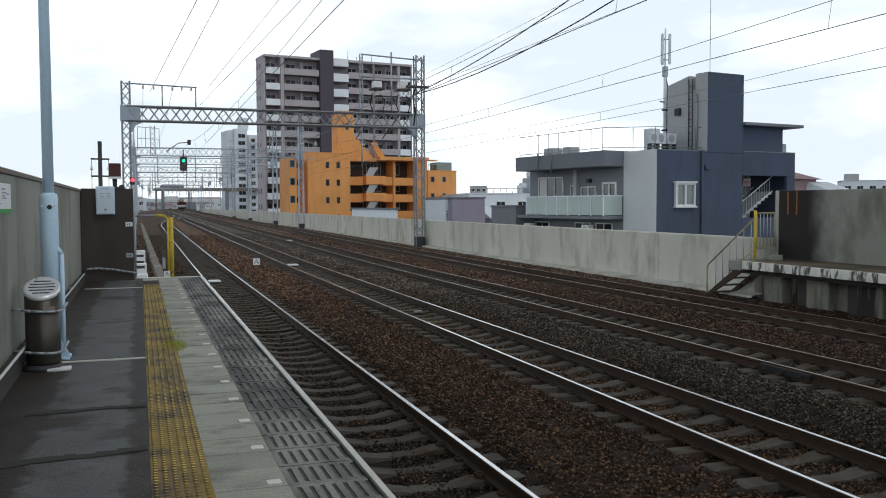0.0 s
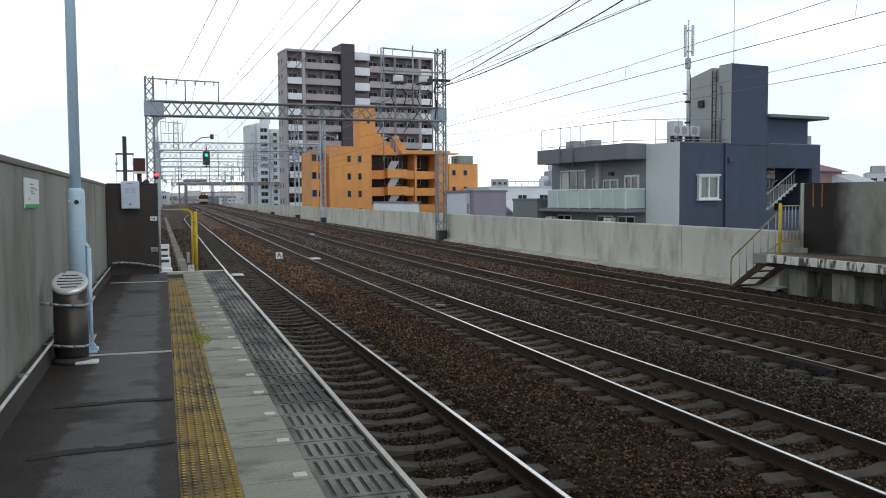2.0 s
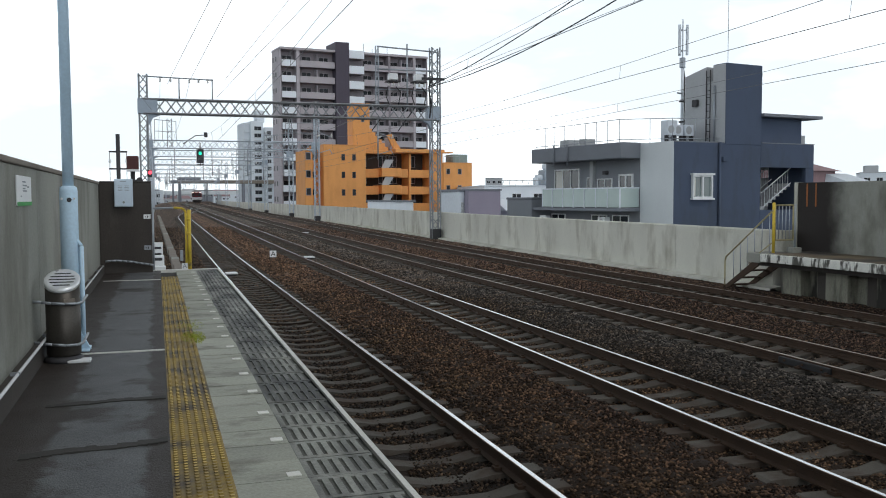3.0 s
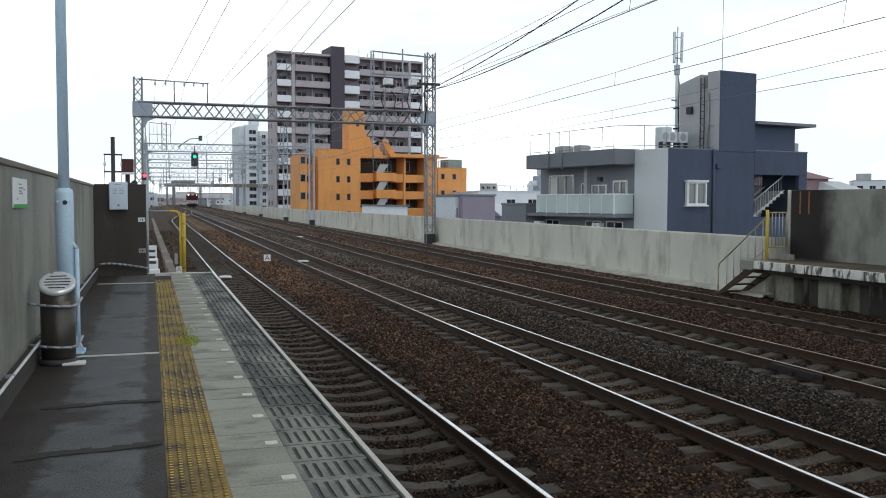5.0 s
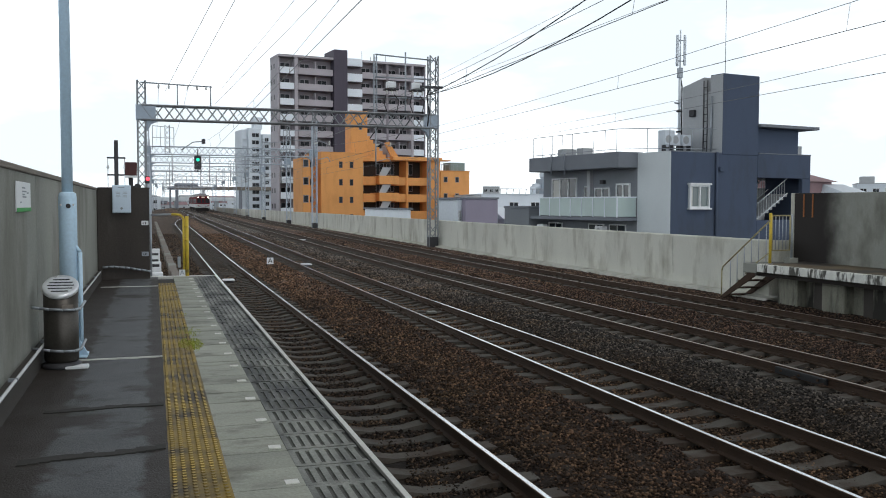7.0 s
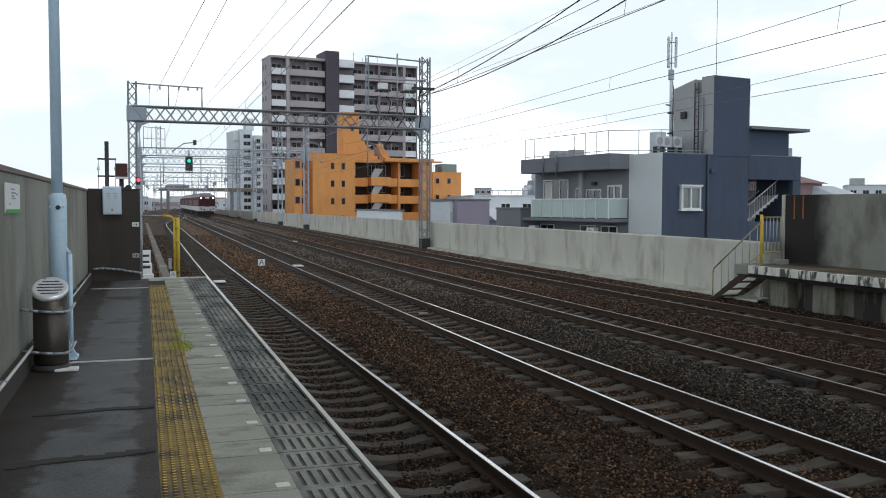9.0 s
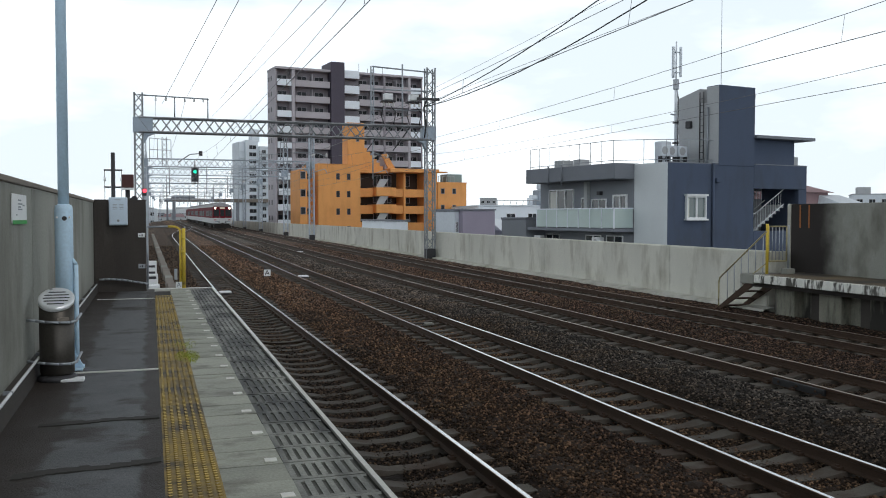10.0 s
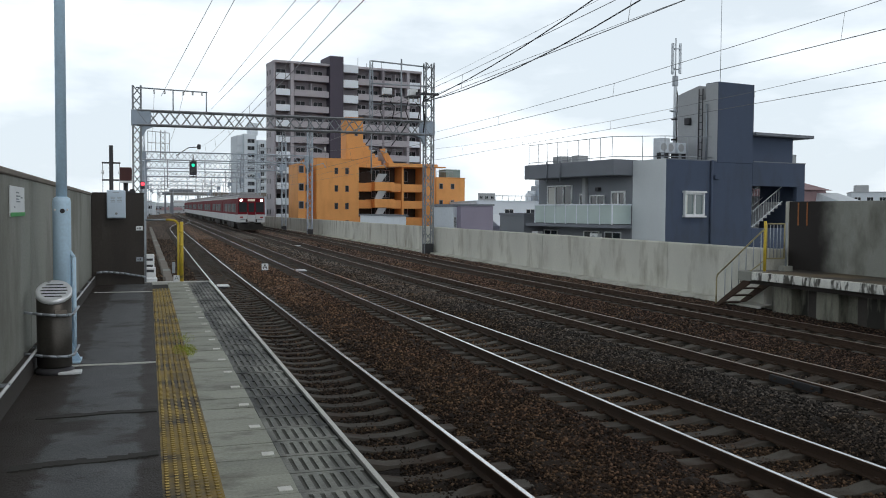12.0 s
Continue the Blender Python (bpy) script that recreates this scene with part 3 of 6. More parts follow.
# ---- near parapet and end wall ----
WX, WT, EW = -1.04, 1.778, 18.35
wl_ = thing("wall_west", (0, 0, 0), "weathered grey concrete platform parapet with vertical joints", "wall", kind="structure")
yj = [-8.0, -4, 0.6, 5.1, 9.05, 13.2, EW + 0.25]
for a, b in zip(yj[:-1], yj[1:]):
    part("wall_panel", bevelled(WX - 0.22, a + 0.008, 0.0, WX, b - 0.008, WT - 0.05, 0.008), WALL, wl_)
part("coping", bevelled(WX - 0.24, -8, WT - 0.05, WX + 0.015, EW + 0.25, WT, 0.008), COPING, wl_, "brown weathered coping")
part("plinth", boxes((WX - 0.02, -8, 0.0, WX + 0.07, EW, 0.17)), DARKWALL, wl_, "dark blotchy plinth")
part("backing", boxes((WX - 0.2, -8, -2, WX - 0.03, EW + 0.2, WT - 0.06)), JOINT, wl_)
ew = thing("wall_north", (0, 0, 0), "dark concrete wall closing the platform end", "wall", kind="structure")
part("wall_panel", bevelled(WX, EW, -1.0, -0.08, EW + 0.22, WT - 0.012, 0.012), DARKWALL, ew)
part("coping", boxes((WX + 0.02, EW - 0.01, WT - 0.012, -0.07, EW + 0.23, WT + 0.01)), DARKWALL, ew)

# ---- far parapet along the line, in bays ----
fw = thing("wall_east", (0, 0, 0), "long pale grey concrete viaduct parapet in bays", "wall", kind="structure")


def bay(a, b, top=0.515):
    bm = bmesh.new()
    g = 0.012
    ring = []
    for y in (a + g, b - g):
        x = wall_x(y)
        ring.append([bm.verts.new((x + dx, y, z)) for dx, z in ((0, BED - 0.3), (0, top - 0.04), (0.03, top), (0.19, top), (0.22, top - 0.04), (0.22, BED - 0.3))])
    for i in range(6):
        bm.faces.new((ring[0][i], ring[0][(i + 1) % 6], ring[1][(i + 1) % 6], ring[1][i]))
    bm.faces.new(ring[0][::-1])
    bm.faces.new(ring[1])
    bmesh.ops.recalc_face_normals(bm, faces=bm.faces[:])
    part("wall_bay", bm, WALLPALE, fw)


ye = 20.3
while ye < 420:
    bay(ye, ye + (5.1 if ye < 120 else 10))
    ye += 5.1 if ye < 120 else 10
bm = bmesh.new()
for a, b in zip(list(range(20, 120, 10)), list(range(30, 130, 10))):
    v = [bm.verts.new((wall_x(y) - dx, y, z)) for y in (a, b) for dx, z in ((0.42, BED - 0.2), (0.40, BED + 0.11), (0.0, BED + 0.15))]
    bm.faces.new((v[0], v[1], v[4], v[3]))
    bm.faces.new((v[1], v[2], v[5], v[4]))
part("cable_trough", bm, WALLPALE, fw, "pale concrete cable trough along the wall foot")


def letter_mesh(txt, size, m):
    cu = bpy.data.curves.new("lettering", "FONT")
    cu.body, cu.size, cu.extrude, cu.align_x, cu.align_y = txt, size, 0.002, "CENTER", "CENTER"
    tmp = bpy.data.objects.new("lettering", cu)
    me = bpy.data.meshes.new_from_object(tmp)
    bpy.data.objects.remove(tmp)
    me.materials.clear()
    me.materials.append(m)
    return me


# ---- opposite platform ----
OX, OY, OZ, OW, OT = 14.85, 19.9, -0.05, 16.75, 1.80
FADED = mat("faded_yellow_grey_paint", (0.36, 0.32, 0.17), 0.65, var=0.2, scale=5, stain=(0.2, 0.18, 0.13), stain_scale=4, stain_at=(0.5, 0.7))


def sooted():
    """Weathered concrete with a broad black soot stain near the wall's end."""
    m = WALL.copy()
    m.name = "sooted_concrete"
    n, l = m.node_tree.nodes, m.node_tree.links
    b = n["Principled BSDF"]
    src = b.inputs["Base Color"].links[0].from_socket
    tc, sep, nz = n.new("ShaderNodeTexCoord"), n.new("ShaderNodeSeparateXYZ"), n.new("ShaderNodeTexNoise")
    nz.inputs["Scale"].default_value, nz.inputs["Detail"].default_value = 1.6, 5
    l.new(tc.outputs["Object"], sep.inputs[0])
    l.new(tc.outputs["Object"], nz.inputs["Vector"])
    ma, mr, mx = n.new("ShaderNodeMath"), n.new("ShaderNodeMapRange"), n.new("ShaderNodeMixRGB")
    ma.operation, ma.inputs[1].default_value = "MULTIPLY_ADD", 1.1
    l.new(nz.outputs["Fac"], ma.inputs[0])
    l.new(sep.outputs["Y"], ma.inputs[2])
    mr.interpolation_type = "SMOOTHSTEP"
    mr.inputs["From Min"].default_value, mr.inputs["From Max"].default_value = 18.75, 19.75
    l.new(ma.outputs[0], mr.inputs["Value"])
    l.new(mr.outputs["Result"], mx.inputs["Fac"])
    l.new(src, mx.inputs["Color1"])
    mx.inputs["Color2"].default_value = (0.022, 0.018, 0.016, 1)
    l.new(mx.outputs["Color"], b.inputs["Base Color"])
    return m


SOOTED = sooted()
WORN = mat("worn_white_edge", (0.72, 0.72, 0.67), 0.75, var=0.2, stain=(0.09, 0.087, 0.075), stain_scale=2.6, stain_at=(0.51, 0.57), stretch=(1, 1.7, 0.5))
MOSSY = mat("mossy_stained_concrete", (0.24, 0.235, 0.19), 0.9, var=0.3, scale=1.3, fine=30, stretch=(1.5, 1.5, 0.3), stain=(0.03, 0.029, 0.024), stain_scale=1.0, stain_at=(0.46, 0.58))
DAMP = mat("damp_brown_paving", (0.13, 0.10, 0.06), 0.7, var=0.4, scale=0.8, fine=40, stain=(0.05, 0.045, 0.04), stain_scale=0.7, stain_at=(0.45, 0.6))
op = thing("platform_opposite", (0, 0, 0), "opposite platform with a chipped white edge over a stained recessed base", "platform", kind="structure")
part("platform_top", bevelled(OX, -8, OZ - 0.10, OW + 0.2, OY, OZ, 0.01), DAMP, op, "damp brown platform surface")
part("white_edge", bevelled(OX - 0.03, -8, OZ - 0.20, OX + 0.14, OY - 0.55, OZ + 0.004, 0.01), WORN, op, "chipped white painted edge")
part("edge_end", bevelled(OX - 0.028, OY - 0.54, OZ - 0.24, OX + 0.5, OY + 0.02, OZ + 0.006, 0.012), WALL, op)
# soffit, webs and base end coloured dark to stand for shade beneath
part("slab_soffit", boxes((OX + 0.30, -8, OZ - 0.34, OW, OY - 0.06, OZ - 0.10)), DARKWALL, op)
yy = OY - 0.55
while yy > 2:
    part("base_pier", bevelled(OX + 0.62, yy - 0.75, BED - 0.3, OX + 0.95, yy, OZ - 0.3, 0.02), MOSSY, op)
    part("base_recess", boxes((OX + 0.9, yy - 1.55, BED - 0.3, OX + 1.1, yy - 0.75, OZ - 0.3)), MOSSY, op)
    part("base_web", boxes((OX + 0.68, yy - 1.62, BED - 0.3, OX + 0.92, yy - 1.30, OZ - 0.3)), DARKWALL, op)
    yy -= 1.62
part("end_wall", bevelled(OX + 1.15, OY + 0.44, BED - 0.3, OW + 0.1, OY + 0.62, 0.50, 0.012), WALLPALE, op)
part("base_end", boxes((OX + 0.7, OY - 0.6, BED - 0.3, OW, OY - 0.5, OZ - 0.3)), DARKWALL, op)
wo = thing("wall_opposite", (0, 0, 0), "weathered concrete parapet behind the opposite platform, rust streaks near its end", "wall", kind="structure")
ends = [-8, -3.0, 2.5, 8.0, 13.6, OY + 0.42]
for a, b in zip(ends[:-1], ends[1:]):
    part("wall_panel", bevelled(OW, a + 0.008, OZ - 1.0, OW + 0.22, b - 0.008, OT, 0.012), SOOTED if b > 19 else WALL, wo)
part("wall_end", bevelled(OW - 0.004, OY + 0.42, OZ - 1.0, OW + 0.6, OY + 0.56, OT + 0.004, 0.012), WALLPALE, wo)
RUSTRUN = mat("rust_streak", (0.30, 0.11, 0.035), 0.85, var=0.35, scale=6, stretch=(4, 4, 0.6))
for k in (-0.03, 0.31):
    part("rust_streak", boxes((OW - 0.012, OY - k - 0.02, 1.15, OW - 0.004, OY - k + 0.03, OT - 0.03)), RUSTRUN, wo, "orange rust streak")

# ---- steel stairs and rails at the end of the opposite platform ----
st = thing("stairs", (OX + 0.35, OY, 0), "rusty steel stairs down to the ballast with open treads", "stairs")
SW = 0.74
for x in (0.0, SW):
    bm = bmesh.new()
    v = [bm.verts.new((x + dx, y, z)) for dx in (-0.02, 0.02) for y, z in ((0.0, OZ - 0.12), (0.0, OZ - 0.36), (1.42, BED - 0.02), (1.62, BED - 0.02))]
    for f in ((0, 1, 2, 3), (7, 6, 5, 4), (0, 3, 7, 4), (3, 2, 6, 7), (2, 1, 5, 6), (1, 0, 4, 5)):
        bm.faces.new([v[i] for i in f])
    part("stringer", bm, RUST, st, "rusty steel stringer")
for i in range(4):
    z, y = OZ - 0.30 - i * 0.22, 0.20 + i * 0.31
    part("tread", bevelled(0.02, y, z - 0.03, SW - 0.02, y + 0.27, z, 0.006), RUST, st)
part("landing", bevelled(-0.05, -0.12, OZ - 0.13, SW + 0.05, 0.06, OZ + 0.012, 0.01), WALL, st)
hr = thing("stair_handrail", (OX + 0.35, OY, 0), "weathered yellowish steel handrail beside the stairs", "handrail")
part("top_rail", chain([(0, -0.55, OZ + 1.12), (0, 1.42, -0.25), (0, 1.47, -0.36), (0, 1.47, BED)], 0.022), FADED, hr)
for i in range(6):
    y = -0.42 + 0.30 * i
    part("baluster", tubes([((0, y, OZ - 0.02 if y < 0.05 else OZ - 0.12 - 0.66 * y), (0, y, OZ + 1.12 - 0.695 * (y + 0.55)))], 0.012), GALV, hr)
gt = thing("platform_gate", (OX + 0.5, OY - 0.45, OZ), "narrow steel gate with chipped yellow frame", "gate")
part("gate_post", tubes([((-0.05, 0, 0), (-0.05, 0, 1.32))], 0.038, 10), YELLOW, gt, "yellow gate post")
part("gate_frame", chain([(0.0, 0, 0.34), (0.0, 0, 1.25), (0.56, 0, 1.25), (0.56, 0, 0.34), (0.0, 0, 0.34)], 0.022), FADED, gt)
for i in range(4):
    part("gate_bar", tubes([((0.11 + 0.11 * i, 0, 0.34), (0.11 + 0.11 * i, 0, 1.25))], 0.012), GALV, gt)
part("end_post", tubes([((0.62, 0, 0), (0.62, 0, 1.28))], 0.03, 8), GALV, gt)
part("post_foot", bevelled(0.48, -0.12, 0.0, 0.75, 0.12, 0.14, 0.01), WALL, gt)
part("gate_brace", tubes([((-0.05, 0, 0.30), (-0.42, 0.1, 0.0))], 0.014), FADED, gt)

# ---- near platform: lamp pole, ashtray stand, signs, end rail ----
lp = thing("lamp_pole", (-0.78, 9.18, 0.004), "pale blue painted steel lamp pole with a thicker lower sleeve", "pole")
part("base_plate", bevelled(-0.16, -0.16, 0, 0.16, 0.16, 0.018, 0.005), BLUEPAINT, lp)
part("sleeve", lathe([(0.082, 0.015), (0.082, 1.52), (0.076, 1.56), (0.05, 1.575)], 28), BLUEPAINT, lp)
part("shaft", lathe([(0.05, 1.55), (0.047, 4.4), (0.045, 6.2)], 24), BLUEPAINT, lp)
for a in (0, 90, 180, 270):
    bm = bmesh.new()
    v = [bm.verts.new(p) for p in ((0.07, -0.006, 0.015), (0.19, -0.006, 0.015), (0.07, -0.006, 0.21), (0.07, 0.006, 0.015), (0.19, 0.006, 0.015), (0.07, 0.006, 0.21))]
    for f in ((0, 1, 2), (5, 4, 3), (0, 3, 4, 1), (1, 4, 5, 2), (2, 5, 3, 0)):
        bm.faces.new([v[i] for i in f])
    part("base_rib", bm, BLUEPAINT, lp, at=pose(0, 0, 0, 0, 0, a - 25))
part("conduit", tubes([((0.105, -0.03, 0.0), (0.105, -0.03, 1.0)), ((0.105, -0.03, 1.0), (0.06, -0.02, 1.06))], 0.02, 8), BLUEPAINT, lp, "thin pale blue conduit")
part("cable_hole", lathe([(0.022, 0), (0.022, 0.012)], 12), DARKSTEEL, lp, "dark cable hole", at=pose(0.012, -0.076, 1.44, 90, 0, 0))
for dx in (-0.055, 0.055):
    part("sleeve_bolt", lathe([(0.011, 0), (0.009, 0.012)], 8), STEEL, lp, at=pose(dx, -0.062, 1.45, 90, 0, 0))

ab = thing("ashtray_stand", (-0.80, 8.58, 0.004), "dull steel standing ashtray bin with a slanted chrome top", "ashtray bin")
bin_body = lathe([(0.13, 0.05), (0.145, 0.08), (0.145, 0.74)], 32)
bm = lathe([(0.146, 0.735), (0.151, 0.738), (0.151, 0.766), (0.143, 0.777), (0.115, 0.768)], 32)
for v in list(bin_body.verts) + list(bm.verts):
    if v.co.z > 0.66:
        v.co.z += -0.035 + 0.52 * v.co.y
part("body", bin_body, DARKBIN, ab)
part("chrome_top", bm, LID, ab, "slanted chrome top")
for i in range(5):
    w = (0.07, 0.10, 0.11, 0.10, 0.07)[i]
    y = -0.085 + i * 0.0425
    part("ash_slot", bevelled(-w, -0.0065, 0, w, 0.0065, 0.005, 0.002), DARKSTEEL, ab, "dark ash slot", at=pose(0, y, 0.733 + 0.52 * y, 27.5, 0, 0))
part("label_plate", bevelled(-0.05, -0.004, -0.018, 0.05, 0.002, 0.018, 0.002), COPING, ab, "small framed label plate", at=pose(0.065, -0.140, 0.555, 0, 0, 25))
part("foot_ring", lathe([(0.165, 0.0), (0.165, 0.035), (0.14, 0.055)], 28), DARKSTEEL, ab)
part("foot_plate", bevelled(0.0, -0.16, 0.0, 0.23, -0.03, 0.028, 0.006), WHITE, ab, "pale foot plate")
for z in (0.53, 0.165):
    part("strap", chain([(-0.24, -0.05, z + 0.02), (-0.16, -0.10, z + 0.015), (-0.08, -0.145, z + 0.008), (0.03, -0.162, z), (0.12, -0.125, z - 0.005), (0.165, -0.06, z), (0.17, 0.45, z + 0.01)], 0.013, 6), GALV, ab, "grey steel strap")

ns = thing("notice_sign", (WX + 0.002, 8.14, 1.40), "white notice sign with a green lower band on the wall", "sign")
part("board", bevelled(0, -0.42, 0.0, 0.012, 0.42, 0.245, 0.003), WHITE, ns)
part("green_band", boxes((0.012, -0.42, 0.0, 0.0145, 0.42, 0.032)), GREENBAND, ns, "green lower band")
for i, (y, w, z) in enumerate(((-0.02, 0.18, 0.19), (0.02, 0.24, 0.16), (-0.02, 0.14, 0.135), (0.02, 0.22, 0.115), (-0.2, 0.06, 0.07), (0.22, 0.10, 0.15))):
    part("text_bar", boxes((0.012, y - w / 2, z, 0.0142, y + w / 2, z + 0.012)), INK, ns)
wp = thing("conduit", (WX + 0.09, 0, 0.21), "white conduit pipe clipped along the parapet foot", "pipe")
part("pipe", tubes([((0, -8, 0), (0, 17.6, 0))], 0.012, 10), WHITE, wp)
for i in range(9):
    part("pipe_clip", boxes((-0.05, 1.2 + 1.9 * i, -0.01, 0.014, 1.225 + 1.9 * i, 0.014)), GALV, wp)

wb = thing("wall_cabinet", (-0.585, EW - 0.002, 1.29), "pale blue-white metal cabinet hung on the dark end wall", "cabinet")
CABINET = mat("pale_blue_cabinet_paint", (0.56, 0.66, 0.76), 0.5, var=0.06, scale=3, bump=0.03)
part("body", bevelled(-0.17, -0.10, 0.0, 0.17, 0, 0.54, 0.012), CABINET, wb)
part("door", bevelled(-0.155, -0.112, 0.015, 0.155, -0.10, 0.525, 0.004), CABINET, wb)
for i in range(4):
    part("text_bar", boxes((-0.10, -0.1145, 0.40 - i * 0.03, -0.02, -0.112, 0.408 - i * 0.03)), INK, wb)
    part("text_bar", boxes((0.02, -0.1145, 0.40 - i * 0.03, 0.10, -0.112, 0.408 - i * 0.03)), INK, wb)
part("title_bar", boxes((-0.06, -0.1145, 0.485, 0.05, -0.112, 0.497)), INK, wb)
part("seal", lathe([(0.024, 0), (0.024, 0.003)], 14), INK, wb, "round grey seal", at=pose(0.0, -0.112, 0.09, 90, 0, 0))
for z in (1.055, 0.45):
    pl = thing("number_plate", (-0.165, EW - 0.002, z), "small white plate on the dark wall", "plate", group="small plates")
    part("plate", bevelled(-0.065, -0.008, 0, 0.065, 0, 0.085, 0.002), WHITE if z > 1 else GALV, pl)
    part("mark_bar", boxes((0.0, -0.010, 0.02, 0.02, -0.008, 0.06)), DARKSTEEL, pl)
    part("mark_bar", boxes((-0.04, -0.010, 0.03, -0.02, -0.008, 0.05)), DARKSTEEL, pl)
pc = thing("floor_cable", (0, 0, 0), "grey cable conduit sagging along the end wall", "cable")
pts = [(-0.95 + 0.1 * i, EW - 0.05, 0.24 + 0.015 * math.sin(i * 0.9) - (0.0 if i < 6 else 0.028 * (i - 5))) for i in range(10)]
part("conduit_run", chain(pts, 0.022), GALV, pc)

er = thing("end_rail", (0, PN + 0.08, 0), "yellow painted tubular rail at the platform end", "railing")
part("post", tubes([((0.638, 0, 0), (0.638, 0, 1.22))], 0.036, 12), YELLOW, er)
part("bent_rail", chain([(0.575, 0.02, 0.0), (0.575, 0.02, 1.16), (0.55, 0.02, 1.22), (0.48, 0.02, 1.255), (0.34, 0.02, 1.26)], 0.024, 10), YELLOW, er)
part("grey_rail", chain([(0.34, 0.02, 1.26), (-0.06, 0.02, 1.25), (-0.06, 0.02, 0.0)], 0.02, 8), GALV, er, "grey steel rail")
part("collar", lathe([(0.045, 0), (0.045, 0.05)], 12), YELLOW, er, at=(0.63, 0.005, 1.0))
part("collar", lathe([(0.045, 0), (0.045, 0.05)], 12), YELLOW, er, at=(0.63, 0.005, 0.72))
part("side_box", bevelled(0.45, -0.03, 0.18, 0.51, 0.03, 0.40, 0.006), GALV, er)
ap = thing("stop_plate", (0.535, PN + 0.04, 0.008), "small white plate with the letter A at the rail foot", "plate")
part("plate", bevelled(-0.06, -0.006, 0, 0.06, 0, 0.13, 0.002), WHITE, ap)
piece("letter", letter_mesh("A", 0.13, INK), ap, pose(0, -0.008, 0.066, 90, 0, 0))

# ---- lineside things ----
am = thing("track_marker", (4.66, 38.0, BED - 0.03), "white square marker with black letter A on stub post", "marker sign")
part("stub", tubes([((-0.10, 0.03, 0), (-0.10, 0.03, 0.52))], 0.028, 8), DARKSTEEL, am)
part("board", bevelled(-0.14, -0.012, 0.12, 0.14, 0.0, 0.40, 0.004), WHITE, am)
part("bracket", boxes((-0.13, 0.0, 0.24, 0.05, 0.03, 0.29)), DARKSTEEL, am)
piece("letter", letter_mesh("A", 0.30, CABLE), am, pose(0, -0.0145, 0.26, 90, 0, 0))
for x, y in ((6.26, 38.4), (2.40, 31.1), (9.85, 62.0)):
    bc = thing("track_beacon", (x, y, RAIL - 0.14 + rise(y)), "flat white signalling beacon between the rails", "beacon", group="track beacons")
    part("housing", bevelled(-0.2, -0.3, 0.0, 0.2, 0.3, 0.05, 0.015), WHITE, bc)
    part("mount", boxes((-0.15, -0.22, -0.06, 0.15, 0.22, 0.0)), DARKSTEEL, bc)
ct = thing("cable_trough", (0, 0, 0), "weathered concrete cable trough along the line", "cable trough")
for i in range(58):
    y = 20.3 + i * 1.5
    x = 0.72 - 0.006 * (y - 20) + (0.03 if i % 3 == 1 else 0)
    part("trough_lid", bevelled(x - 0.14, y, BED - 0.1, x + 0.14, y + 1.46, -0.86 + rise(y), 0.015), COPING if i % 5 else WALL, ct)
for y, h in ((21.5, 0.95), (25.5, 0.85), (31.0, 0.8), (38.0, 0.9)):
    eb = thing("equipment_box", (0.02, y, BED - 0.1), "white lineside equipment cabinet with dark vents", "cabinet", group="lineside cabinets")
    part("body", bevelled(-0.2, -0.25, 0, 0.2, 0.25, h, 0.015), WHITE, eb)
    for k in range(3):
        part("vent", boxes((-0.14, -0.256, 0.15 + 0.25 * k, 0.14, -0.25, 0.24 + 0.25 * k)), DARKSTEEL, eb)

tp = thing("utility_pole", (-0.88, 24.0, BED - 0.2), "dark wooden line pole with three short crossarms", "utility pole")
part("pole", tubes([((0, 0, 0), (0, 0, 4.42))], 0.05, 12), DARKSTEEL, tp)
for z in (3.98, 3.55, 3.05):
    part("crossarm", bevelled(-0.22, -0.025, z - 0.02, 0.22, 0.025, z + 0.02, 0.005), DARKSTEEL, tp)
for x in (-0.2, 0.2):
    part("drop_wire", tubes([((x, 0, 3.0), (x, 0, 3.98))], 0.008, 5), WIRE, tp)
    part("insulator", lathe([(0.02, 0), (0.04, 0.03), (0.02, 0.06), (0.035, 0.09)], 10), WHITE, tp, at=(x, 0, 3.7))
sb = thing("signal_box", (-0.47, 21.0, BED - 0.2), "dark red lineside signal housing on a short post", "signal")
part("post", tubes([((0, 0, 0), (0, 0, 3.46))], 0.05, 10), DARKSTEEL, sb)
part("housing", bevelled(-0.12, -0.1, 3.44, 0.13, 0.12, 3.74, 0.015), mat("dark_red_paint", (0.07, 0.022, 0.02), 0.6, var=0.3), sb)
part("sill", boxes((-0.13, -0.12, 3.40, 0.14, 0.1, 3.445)), WHITE, sb)
part("horn", lathe([(0.03, 0), (0.07, 0.1)], 12), DARKSTEEL, sb, at=pose(0.14, -0.04, 3.2, 90, 0, 0))
part("horn_bracket", tubes([((0, 0, 3.2), (0.14, 0, 3.2))], 0.02), DARKSTEEL, sb)


# ---- weeds ----
GRASS = mat("weed_green", (0.32, 0.36, 0.04), 0.7, var=0.3, scale=8, fine=40, bump=0)


